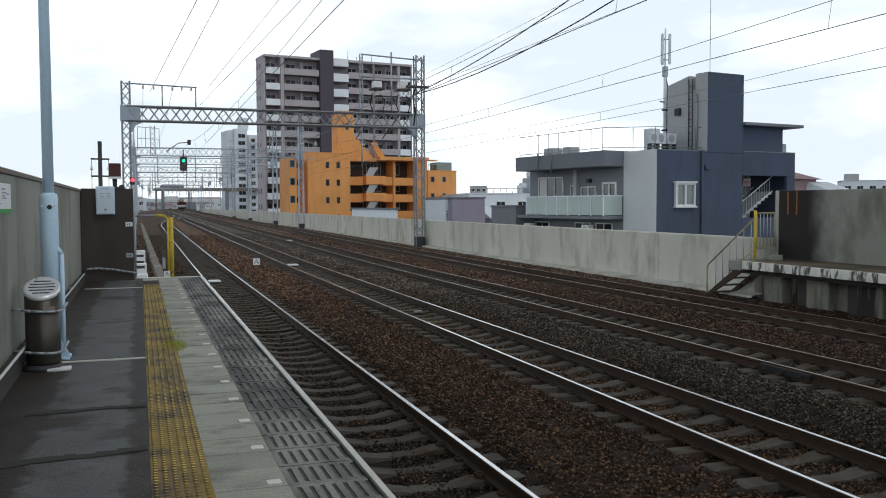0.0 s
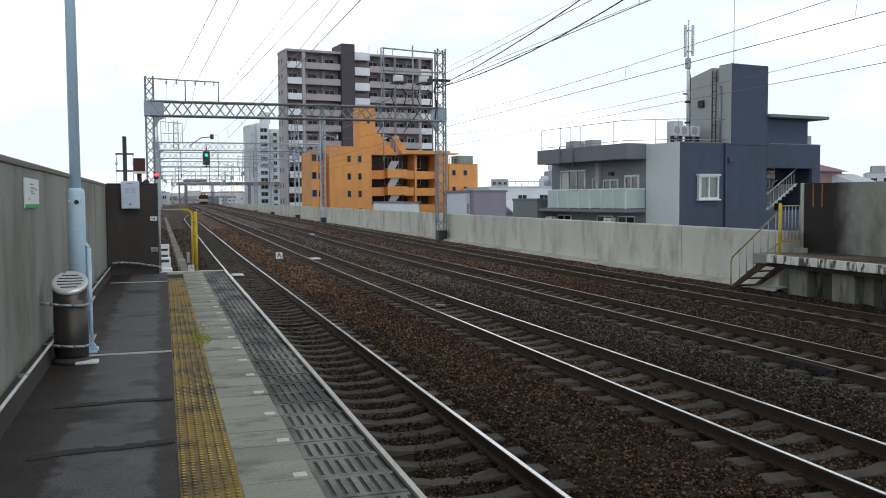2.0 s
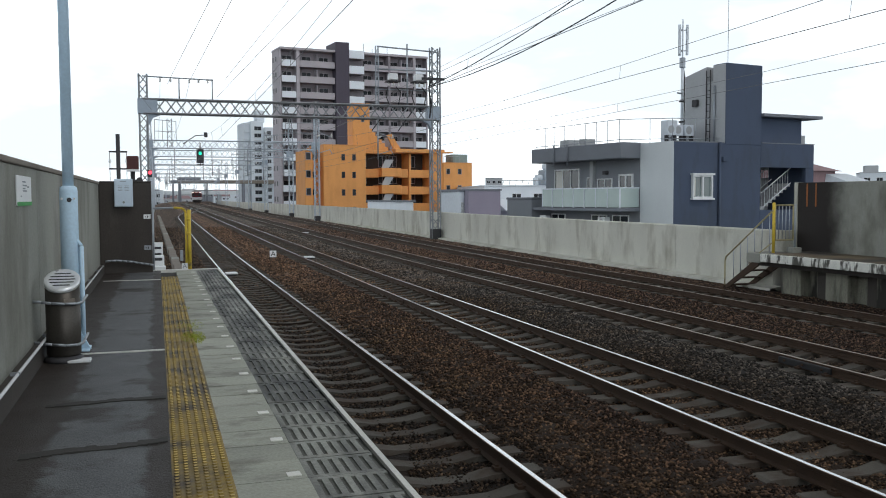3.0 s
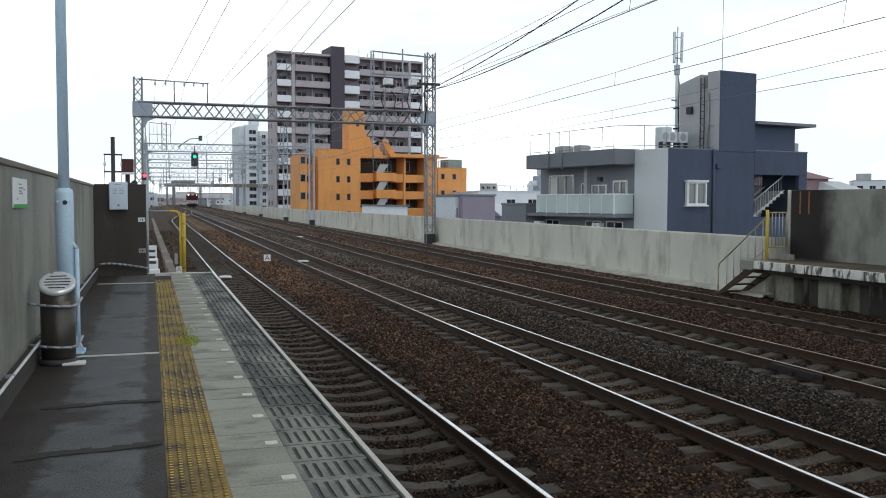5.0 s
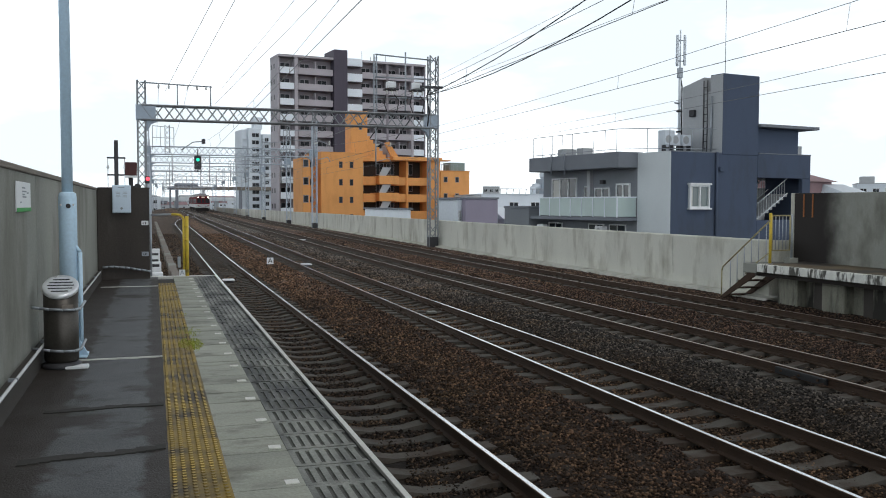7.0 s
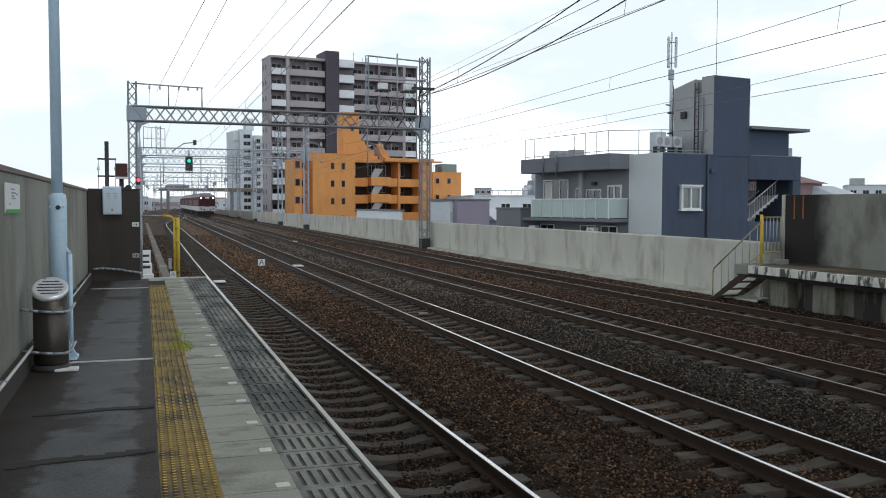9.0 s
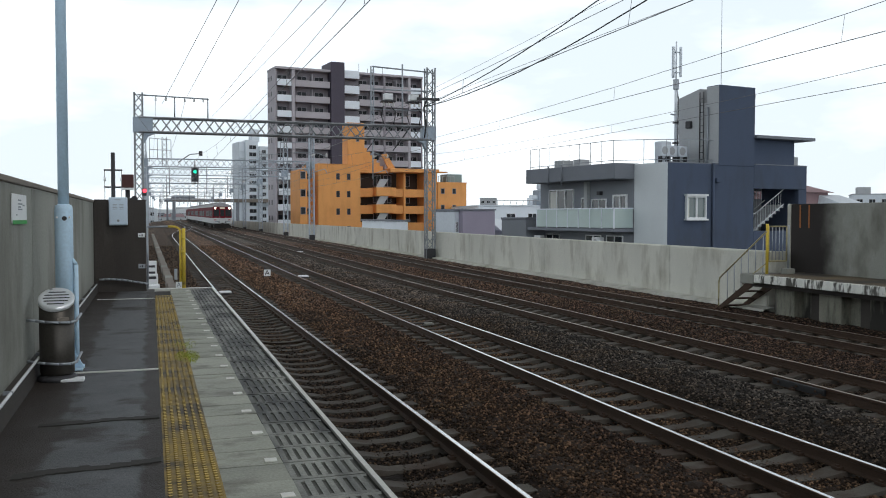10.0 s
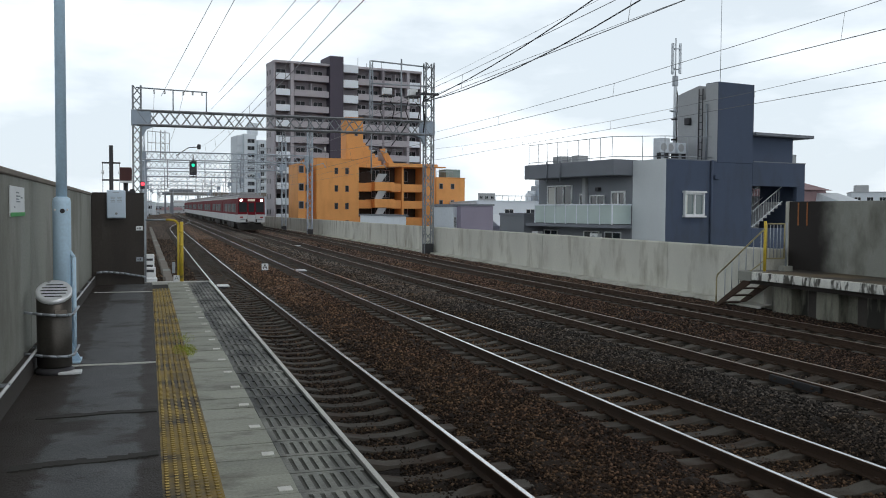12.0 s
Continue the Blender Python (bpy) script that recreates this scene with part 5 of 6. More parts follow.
def grey_house():
    g = thing("grey_apartment_house", pose(26.44, 41.84, STREET, 0, 0, 10), "slate grey three-storey house with roof terrace, stair tower and glazed balcony", "house")
    o = -STREET  # local heights start at the street

    def b(name, x0, y0, z0, x1, y1, z1, m, label="", w=0.02):
        return part(name, bevelled(x0, y0, z0 + o, x1, y1, z1 + o, w), m, g, label)
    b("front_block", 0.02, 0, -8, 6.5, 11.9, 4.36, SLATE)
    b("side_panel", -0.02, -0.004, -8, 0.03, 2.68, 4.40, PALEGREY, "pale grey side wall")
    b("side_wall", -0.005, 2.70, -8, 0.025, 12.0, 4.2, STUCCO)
    b("roof_fascia", -1.42, 2.66, 3.56, 0.4, 11.6, 4.45, FASCIA, "grey roof fascia", 0.03)
    b("balcony_slab", -1.42, 2.68, 0.58, 0.02, 11.4, 0.78, FASCIA)
    b("low_wing", -1.5, 11.45, -8, 1.5, 14.4, 1.25, STUCCO)
    b("wing_coping", -1.55, 11.44, 1.25, 1.55, 14.45, 1.40, FASCIA)
    # tower and stair block
    b("tower", 3.72, -0.03, 4.3, 6.5, 0.95, 8.78, SLATE, "tall slate tower slab")
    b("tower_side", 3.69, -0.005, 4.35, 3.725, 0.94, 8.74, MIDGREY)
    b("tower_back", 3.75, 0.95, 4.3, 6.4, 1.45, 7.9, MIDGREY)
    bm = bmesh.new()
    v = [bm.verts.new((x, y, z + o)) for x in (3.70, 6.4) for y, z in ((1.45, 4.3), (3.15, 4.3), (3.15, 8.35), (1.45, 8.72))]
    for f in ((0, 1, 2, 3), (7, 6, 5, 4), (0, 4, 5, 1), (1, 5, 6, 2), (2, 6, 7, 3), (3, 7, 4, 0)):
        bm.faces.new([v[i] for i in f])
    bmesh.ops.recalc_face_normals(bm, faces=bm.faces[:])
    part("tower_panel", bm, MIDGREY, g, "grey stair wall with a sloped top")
    part("vent_hood", bevelled(3.5, 2.02, 6.55 + o, 3.70, 2.42, 6.95 + o, 0.03), DARKSTEEL, g)
    for y in (1.05, 1.35):
        part("ladder_rail", tubes([((3.6, y, 4.4 + o), (3.6, y, 8.5 + o))], 0.03, 6), DARKSTEEL, g)
    for i in range(10):
        part("ladder_rung", tubes([((3.6, 1.05, 4.7 + 0.38 * i + o), (3.6, 1.35, 4.7 + 0.38 * i + o))], 0.018, 5), DARKSTEEL, g)
    part("drain_pipe", tubes([((3.62, 0.75, 4.4 + o), (3.62, 0.75, 7.6 + o))], 0.06, 8), GALV, g)
    part("drain_pipe", tubes([((3.28, -0.08, -4 + o), (3.28, -0.08, 4.4 + o))], 0.07, 8), SLATE, g)
    part("drain_head", bevelled(3.42, -0.2, 3.35 + o, 3.75, -0.04, 3.6 + o, 0.02), SLATE, g)
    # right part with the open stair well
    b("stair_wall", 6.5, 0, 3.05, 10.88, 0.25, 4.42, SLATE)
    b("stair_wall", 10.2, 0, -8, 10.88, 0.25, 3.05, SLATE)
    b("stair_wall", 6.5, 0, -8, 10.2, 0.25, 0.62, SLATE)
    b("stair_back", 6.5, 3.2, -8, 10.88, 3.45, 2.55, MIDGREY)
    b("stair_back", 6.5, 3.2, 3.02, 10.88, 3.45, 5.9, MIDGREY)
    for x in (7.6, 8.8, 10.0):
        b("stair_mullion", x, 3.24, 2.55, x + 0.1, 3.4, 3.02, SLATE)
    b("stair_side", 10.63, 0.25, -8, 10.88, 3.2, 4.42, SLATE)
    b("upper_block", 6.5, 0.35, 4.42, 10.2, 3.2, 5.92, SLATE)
    b("roof_slab", 6.45, -0.25, 5.92, 11.3, 3.5, 6.10, FASCIA, "thin projecting roof slab")
    b("corner_box", 10.2, 0.5, 4.4, 10.7, 2.5, 5.0, MIDGREY)
    # stair flight with pale rails
    for i in range(9):
        part("stair_step", boxes((7.0 + 0.3 * i, 0.7, 0.45 + 0.19 * i + o, 7.32 + 0.3 * i, 1.8, 0.64 + 0.19 * i + o)), MIDGREY, g)
    for y, dz in ((0.55, 0.0), (2.0, 0.25)):
        part("stair_rail", chain([(6.55, y, 1.62 + dz + o), (7.2, y, 1.62 + dz + o), (9.6, y, 3.1 + dz + o)], 0.03, 6), PALEGREY, g)
        part("stair_rail", chain([(6.55, y, 0.72 + dz + o), (7.2, y, 0.72 + dz + o), (9.6, y, 2.2 + dz + o)], 0.025, 6), PALEGREY, g)
        for i in range(14):
            x = 6.6 + 0.21 * i
            z = 0.72 + max(0, x - 7.2) * 0.617 + dz
            part("baluster", tubes([((x, y, z + o), (x, y, z + 0.9 + o))], 0.014, 5), PALEGREY, g)
    # windows
    w = window(g, "y", 0, 1.27, 2.72, 1.32 + o, 2.58 + o, WHITE, 2, 0.09, 0.16, PALEGLASS)
    part("sill", boxes((1.2, -0.24, 1.24 + o, 2.79, 0, 1.32 + o)), WHITE, w)
    part("lintel", boxes((1.2, -0.24, 2.58 + o, 2.79, 0, 2.68 + o)), WHITE, w)
    part("blind", boxes((1.38, -0.070, 1.43 + o, 1.52, -0.062, 2.47 + o)), CURTAIN, w, "pale blind")
    w = window(g, "x", -0.005, 8.3, 10.95, 0.85 + o, 3.16 + o, WHITE, 3, 0.07, 0.08, GLASS)
    part("curtain", boxes((-0.047, 10.0, 0.95 + o, -0.038, 10.82, 3.05 + o)), CURTAIN, w, "white curtain")
    window(g, "x", -0.005, 5.1, 6.5, 1.3 + o, 2.5 + o, WHITE, 2, 0.06, 0.08, GLASS)
    window(g, "x", -0.005, 3.25, 4.5, 0.85 + o, 2.72 + o, WHITE, 2, 0.10, 0.08, GLASS)
    window(g, "x", -0.005, 7.2, 7.55, 1.5 + o, 2.6 + o, WHITE, 1, 0.05, 0.06, GLASS)
    part("wall_column", boxes((-0.22, 6.75, 0.8 + o, 0.0, 7.05, 3.6 + o)), MIDGREY, g)
    for y in (9.0, 7.6):
        part("rain_pipe", tubes([((-1.5, y, 3.3 + o), (-1.5, y, 4.55 + o))], 0.05, 6), FASCIA, g)
    part("exhaust_hood", bevelled(-0.25, 5.5, 2.72 + o, 0.0, 5.8, 2.95 + o, 0.02), DARKSTEEL, g)
    # glazed balcony front
    n = 7
    y0, y1 = 2.74, 10.35
    for i in range(n):
        a, c = y0 + (y1 - y0) * i / n, y0 + (y1 - y0) * (i + 1) / n
        part("balcony_pane", boxes((-1.40, a + 0.03, 0.82 + o, -1.38, c - 0.03, 1.88 + o)), FROST, g, "frosted balcony glass")
        part("balcony_post", boxes((-1.43, a - 0.025, 0.78 + o, -1.36, a + 0.025, 1.94 + o)), PANELWHITE, g)
    part("balcony_post", boxes((-1.43, y1 - 0.025, 0.78 + o, -1.36, y1 + 0.025, 1.94 + o)), PANELWHITE, g)
    part("balcony_pane", boxes((-1.34, 2.72, 0.82 + o, -0.06, 2.74, 1.88 + o)), FROST, g, "frosted balcony glass")
    part("balcony_rail", boxes((-1.45, 2.70, 1.88 + o, -1.34, y1 + 0.03, 1.95 + o), (-1.34, 2.70, 1.88 + o, -0.03, 2.77, 1.95 + o)), PANELWHITE, g, "white balcony top rail")
    # lower storey hints over the parapet
    for y in (3.6, 5.6, 9.8):
        window(g, "x", -0.005, y, y + 1.5, -1.6 + o, 0.35 + o, WHITE, 2, 0.06, 0.06, GLASS)
    part("slate_course", boxes((0.05, -0.006, 4.36 + o, 3.68, 0.2, 4.42 + o), (6.6, -0.01, 4.42 + o, 10.9, 0.24, 4.47 + o)), FASCIA, g)
    # roof rail
    zr0, zr1 = 4.45 + o, 5.72 + o
    path = [(0.9, 1.1), (-1.25, 3.0), (-1.25, 11.3)]
    for z in (zr1, zr0 + 0.15):
        part("roof_rail", chain([(3.6, 0.3, z)] + [(x, y, z) for x, y in path], 0.022, 6), GALV, g)
    posts = [(-1.25, 3.0 + 1.04 * i) for i in range(9)] + [(0.0, 1.9), (0.9, 1.1), (2.2, 0.72)]
    for x, y in posts:
        part("roof_rail_post", tubes([((x, y, zr0 - 0.1), (x, y, zr1))], 0.02, 6), GALV, g)
    return g


grey_house()
# roof equipment, each standing on the terrace
RZ = 4.36
rt = Matrix.Translation((26.44, 41.84, 0)) @ pose(0, 0, 0, 0, 0, 10)
for i, (x, y, s) in enumerate(((1.55, 2.0, 1.0), (2.25, 2.2, 1.0), (2.95, 2.1, 1.0))):
    ac = thing("air_conditioner", rt @ pose(x, y, RZ + 0.42), "grey-white outdoor air conditioner unit on a roof rack", "air conditioner", group="roof air conditioners")
    part("case", bevelled(-0.32, -0.15, 0.08, 0.32, 0.15, 0.70, 0.02), FARWHITE, ac)
    part("fan_grille", lathe([(0.22, 0), (0.22, 0.015)], 18), MIDGREY, ac, at=pose(-0.06, -0.15, 0.4, 90, 0, 0))
    part("rack", boxes((-0.3, -0.14, -0.43, -0.24, 0.14, 0.08), (0.24, -0.14, -0.43, 0.3, 0.14, 0.08), (-0.3, -0.14, -0.1, 0.3, 0.14, -0.05)), DARKSTEEL, ac)
tk = thing("equipment_cabinet", rt @ pose(2.55, 3.2, RZ), "tall grey-white equipment cabinet on the roof", "cabinet")
part("case", bevelled(-0.38, -0.3, 0.1, 0.38, 0.3, 1.45, 0.03), FARWHITE, tk)
part("door_seam", boxes((-0.01, -0.306, 0.2, 0.01, -0.30, 1.35)), MIDGREY, tk)
part("plinth", boxes((-0.35, -0.28, 0, 0.35, 0.28, 0.1)), DARKSTEEL, tk)
an = thing("cell_antenna", rt @ pose(3.88, 3.6, RZ), "rooftop mobile phone antenna mast with three slim panels", "antenna")
part("mast", tubes([((0, 0, 0), (0, 0, 4.85))], 0.085, 10), FARWHITE, an)
part("upper_mast", tubes([((0, 0, 4.85), (0, 0, 7.42))], 0.045, 8), FARWHITE, an)
for i, (x, y) in enumerate(((-0.33, -0.1), (0.30, -0.05), (0.12, 0.38))):
    part("antenna_panel", bevelled(x - 0.085, y - 0.06, 5.35, x + 0.085, y + 0.06, 7.05 + 0.08 * i, 0.03), FARWHITE, an, "pale slim antenna panel")
    part("panel_arm", tubes([((0, 0, 6.8), (x, y, 6.8)), ((0, 0, 5.6), (x, y, 5.6))], 0.03, 6), GALV, an)
part("junction_box", bevelled(-0.13, -0.13, 4.6, 0.13, 0.13, 5.2, 0.02), GALV, an)
part("cable_run", chain([(0.13, -0.05, 0.2), (0.13, -0.05, 4.1), (0.05, 0, 4.7)], 0.04, 6), CABLE, an)
part("side_arm", tubes([((0, 0, 3.1), (-0.55, -0.2, 3.1))], 0.05, 6), GALV, an)
for x, z in ((-0.09, 2.6), (0.09, 1.4)):
    part("clamp", bevelled(-0.14, -0.14, z, 0.14, 0.14, z + 0.1, 0.02), DARKSTEEL, an)
ro = thing("lightning_rod", rt @ pose(4.36, 0.5, 8.78), "thin steel lightning rod on the tower", "rod")
part("rod", tubes([((0, 0, 0), (0, 0, 5.5))], 0.016, 6), GALV, ro)
part("base", bevelled(-0.1, -0.1, 0, 0.1, 0.1, 0.06, 0.01), GALV, ro)
for x, y, w in ((-0.6, 8.6, 0.9), (-0.3, 7.2, 0.6)):
    bx_ = thing("roof_crate", rt @ pose(x, y, RZ + 0.09), "low grey crate on the roof terrace", "crate", group="roof crates")
    part("crate", bevelled(-0.4, -w / 2, 0, 0.4, w / 2, 0.45, 0.02), MIDGREY, bx_)
for y in (11.0, 5.0):
    ac = thing("air_conditioner", rt @ pose(-0.9, y - 0.2, -0.45), "white outdoor air conditioner unit below the balcony", "air conditioner", group="house air conditioners")
    part("case", bevelled(-0.18, -0.35, 0.05, 0.18, 0.35, 0.7, 0.02), WHITE, ac)
    part("fan_grille", lathe([(0.22, 0), (0.22, 0.015)], 16), MIDGREY, ac, at=pose(-0.18, 0, 0.38, 0, -90, 0))
    part("bracket", boxes((-0.15, -0.3, 0.0, 0.92, -0.25, 0.05), (-0.15, 0.25, 0.0, 0.92, 0.3, 0.05)), DARKSTEEL, ac)


def orange_block():
    g = thing("orange_apartment_block", pose(26.6, 147.6, STREET, 0, 0, 8), "orange tiled apartment block with stepped balconies and a stair tower", "apartment block")
    o = -STREET

    def b(name, x0, y0, z0, x1, y1, z1, m=ORANGE, label=""):
        return part(name, bevelled(x0, y0, z0 + o, x1, y1, z1 + o, 0.05), m, g, label)
    b("main_wing", 0, 0, -8, 7.5, 9, 10.15)
    b("main_coping", -0.05, -0.05, 10.15, 7.55, 9, 10.28)
    b("left_wing", -1.7, 2.6, -8, 0, 6.5, 9.5)
    b("left_bay", -3.0, 0.6, -8, -1.7, 6.0, 9.2)
    b("tower", 6.4, 3.2, 9.4, 9.5, 6.0, 17.4, ORANGE, "orange stair tower")
    b("tower_cap", 6.25, 3.05, 17.4, 9.65, 6.15, 17.65)
    # the recess's shade is put into this wall's dark colour
    b("back_wing", 7.5, 5.6, -8, 22.7, 14, 9.5, mat("painted_recess_shade", (0.055, 0.042, 0.035), 0.8, var=0.2, scale=0.5), "recess wall coloured dark for its shade")
    b("roof_slab", 13.4, 1.0, 9.2, 22.9, 14, 9.85)
    b("roof_slab", 7.5, 2.5, 9.0, 13.4, 14, 9.6)
    b("canopy", 20.5, 0.6, 9.25, 24.4, 2.5, 9.45)
    b("end_wing", 22.7, 1.2, -8, 28.5, 12, 7.45)
    b("end_coping", 22.65, 1.15, 7.45, 28.6, 12, 7.6)
    b("right_pier", 20.6, 1.4, -8, 22.7, 6, 9.2)
    b("mid_pier", 16.5, 2.3, -8, 16.9, 6, 9.2)
    for k in range(5):
        z = 6.3 - 2.95 * k
        b("balcony", 7.52, 2.6, z - 1.45, 10.9, 5.6, z + 0.05)
        b("balcony", 10.9, 1.2, z - 1.30, 14.6, 5.6, z + 0.20)
        b("balcony", 14.6, 2.6, z - 1.45, 16.5, 5.6, z + 0.05)
        b("balcony", 16.9, 2.4, z - 1.45, 20.6, 5.6, z - 0.05)
        bm = bmesh.new()
        v = [bm.verts.new((x, y, zz + o)) for y in (1.5, 1.7) for x, zz in ((11.0, z + 0.2), (12.3, z + 0.2), (13.3, z + 1.65), (11.7, z + 1.65))]
        for f in ((3, 2, 1, 0), (4, 5, 6, 7), (0, 1, 5, 4), (1, 2, 6, 5), (2, 3, 7, 6), (3, 0, 4, 7)):
            bm.faces.new([v[i] for i in f])
        bmesh.ops.recalc_face_normals(bm, faces=bm.faces[:])
        if k < 3:
            part("stair_cheek", bm, MIDGREY, g, "sloping stair cheek")
        else:
            bm.free()
    # stepped roof stair
    for i in range(6):
        part("roof_step", boxes((9.5 + 0.6 * i, 3.6, 9 + o, 10.1 + 0.6 * i, 6.0, 13.4 - 0.62 * i + o)), ORANGE, g)
    bm = bmesh.new()
    v = [bm.verts.new((x, y, zz + o)) for y in (3.0, 3.3) for x, zz in ((12.6, 12.3), (13.5, 12.5), (15.4, 9.7), (14.0, 9.7))]
    for f in ((3, 2, 1, 0), (4, 5, 6, 7), (0, 1, 5, 4), (1, 2, 6, 5), (2, 3, 7, 6), (3, 0, 4, 7)):
        bm.faces.new([v[i] for i in f])
    bmesh.ops.recalc_face_normals(bm, faces=bm.faces[:])
    part("stair_cheek", bm, ORANGE, g)
    part("roof_stair", boxes((13.4, 3.4, 9.6 + o, 14.6, 6, 11.0 + o), (13.4, 3.4, 11.0 + o, 13.9, 6, 12.0 + o)), TAUPELIGHT, g, "grey roof stair")
    for k in range(5):
        z = 7.69 - 2.95 * k
        for x in (3.16, 5.06):
            window(g, "y", 0, x, x + 0.6, z - 0.05 + o, z + 1.0 + o, PLUM, 1, 0.07, 0.06)
        for x in (23.3, 25.6):
            window(g, "y", 1.2, x, x + 0.75, z - 2.2 + o, z - 1.2 + o, TAUPE, 1, 0.08, 0.06)
        window(g, "y", 0.6, -2.9, -2.0, z + 0.0 + o, z + 1.25 + o, TAUPE, 1, 0.1, 0.1)
        window(g, "y", 2.6, -1.2, -0.5, z + o, z + 1.1 + o, TAUPE, 1, 0.08, 0.06)
        for x in (8.2, 12.0, 14.0, 17.6):
            window(g, "y", 5.6, x, x + 1.5, z - 0.9 + o, z + 1.1 + o, TAUPELIGHT, 2, 0.07, 0.05)
    window(g, "y", 3.2, 7.9, 8.5, 14.4 + o, 15.6 + o, TAUPE, 1, 0.1, 0.06)
    b("roof_tank", 26.0, 4.0, 7.6, 29.0, 7.0, 9.2, mat("green_grey_tank", (0.23, 0.30, 0.29), 0.7, var=0.1), "green-grey roof tank")
    for i in range(5):
        part("roof_rail", tubes([((23.2 + 0.8 * i, 2, 7.6 + o), (23.2 + 0.8 * i, 2, 8.7 + o))], 0.04, 5), GALV, g)
    part("roof_rail", tubes([((23.2, 2, 8.7 + o), (26.4, 2, 8.7 + o))], 0.04, 5), GALV, g)


orange_block()


def tower_block():
    g = thing("apartment_tower", pose(24.47, 183.4, STREET, 0, 0, 8), "taupe and plum apartment tower with white balcony panels", "apartment tower")
    o = -STREET

    def b(name, x0, y0, z0, x1, y1, z1, m, label=""):
        return part(name, bevelled(x0, y0, z0 + o, x1, y1, z1 + o, 0.06), m, g, label)
    b("core", 0.05, 1.8, -8, 32.8, 6.2, 31.7, TAUPE)
    b("roof_edge", -0.1, -0.1, 31.5, 11.7, 6.3, 32.0, TAUPELIGHT)
    b("roof_edge", 18.0, -0.1, 31.5, 32.9, 6.3, 32.0, TAUPELIGHT)
    b("plum_shaft", 11.68, -0.4, -8, 14.66, 5.9, 33.7, PLUM, "dark plum stair shaft")
    b("column", 3.35, -0.05, -8, 4.05, 2, 31.5, TAUPELIGHT)
    b("column", 29.4, -0.05, -8, 30.0, 2, 31.5, TAUPELIGHT)
    b("column", 23.6, -0.02, -8, 24.1, 2, 31.5, TAUPE)
    b("left_pier", -0.05, 0.3, -8, 0.3, 2, 31.5, TAUPELIGHT)
    b("right_pier", 32.5, 0.0, -8, 32.85, 2, 31.5, TAUPE)
    b("side_wall", -0.06, 2.0, -8, 0.05, 6.15, 31.5, TAUPELIGHT)
    b("roof_house", 15.2, 3, 31.7, 18, 8, 32.6, PANELWHITE)
    for x, h in ((19.5, 2.5), (21.5, 1.5), (25.0, 2.2)):
        part("roof_mast", tubes([((x, 4, 32 + o), (x, 4, 32 + h + o))], 0.06, 5), GALV, g)
    segs = ((0.3, 3.3, PANELWHITE, 0), (4.1, 11.6, TAUPELIGHT, 1), (14.75, 18.0, PANELWHITE, 2), (18.1, 23.6, TAUPELIGHT, 1), (24.1, 29.4, TAUPELIGHT, 1), (30.0, 32.5, PANELWHITE, 0))
    for k in range(12):
        z = 28.34 - 3.19 * k
        for x0, x1, m, kind in segs:
            h = 1.15
            if kind == 2:
                b("landing_panel", x0 - 0.05, -0.1, z + 2.2, x1 + 0.1, 0.05, z + 3.85, m, "white stair landing panel")
                b("landing_floor", x0, 0.14, z + 2.1, x1, 1.8, z + 2.25, TAUPE)
                continue
            b("balcony_front", x0, 0.0, z - 0.2, x1, 0.14, z + h, m, "white balcony panel" if m is PANELWHITE else "")
            b("balcony_floor", x0, 0.14, z - 0.2, x1, 1.8, z, TAUPE)
            n = 1 if kind == 0 else 2
            for i in range(n):
                c = x0 + (x1 - x0) * (i + 0.5) / n
                window(g, "y", 1.8, c - 1.0, c + 1.0, z + 0.1 + o, z + 2.2 + o, TAUPELIGHT, 2, 0.07, 0.05)
            if kind == 1:
                part("partition", boxes(((x0 + x1) / 2 - 0.06, 0.2, z + o, (x0 + x1) / 2 + 0.06, 1.8, z + 2.6 + o)), TAUPELIGHT, g)
        for y in (2.4, 4.4):
            window(g, "x", -0.06, y, y + 1.2, z + 0.9 + o, z + 2.1 + o, TAUPELIGHT, 1, 0.1, 0.05)


tower_block()


def white_tower():
    g = thing("white_apartment_tower", pose(37.9, 378.1, STREET, 0, 0, 8), "distant white apartment tower with rows of dark windows", "apartment tower")
    o = -STREET
    part("wing", bevelled(0, 0, 0, 5.2, 14, 41.2, 0.1), FARWHITE, g)
    part("wing", bevelled(5.2, -3, 0, 14.0, 14, 38.6, 0.1), FARWHITE, g)
    part("lift_house", bevelled(3.2, 3, 41, 6.6, 8, 46, 0.1), FARWHITE, g)
    part("side_wing", bevelled(-2.4, 2, 0, 0, 14, 40.6, 0.1), FARWHITE, g)
    for k in range(13):
        z = 37.4 - 2.95 * k
        window(g, "y", 0, 1.4, 4.4, z, z + 1.7, MIDGREY, 2, 0.12, 0.1)
        for x in (6.0, 8.6, 11.2):
            window(g, "y", -3, x, x + 1.7, z - 2, z - 0.3, MIDGREY, 2, 0.12, 0.1)
        part("balcony_band", boxes((5.3, -3.7, z - 2.9, 13.9, -3.55, z - 1.9), (5.3, -3.7, z - 2.9, 13.9, -3, z - 2.75)), FARWHITE, g)
        part("balcony_band", boxes((-2.3, 1.3, z - 0.9, -0.1, 1.45, z + 0.1), (-2.3, 1.3, z - 0.9, -0.1, 2, z - 0.75)), FARWHITE, g)


white_tower()


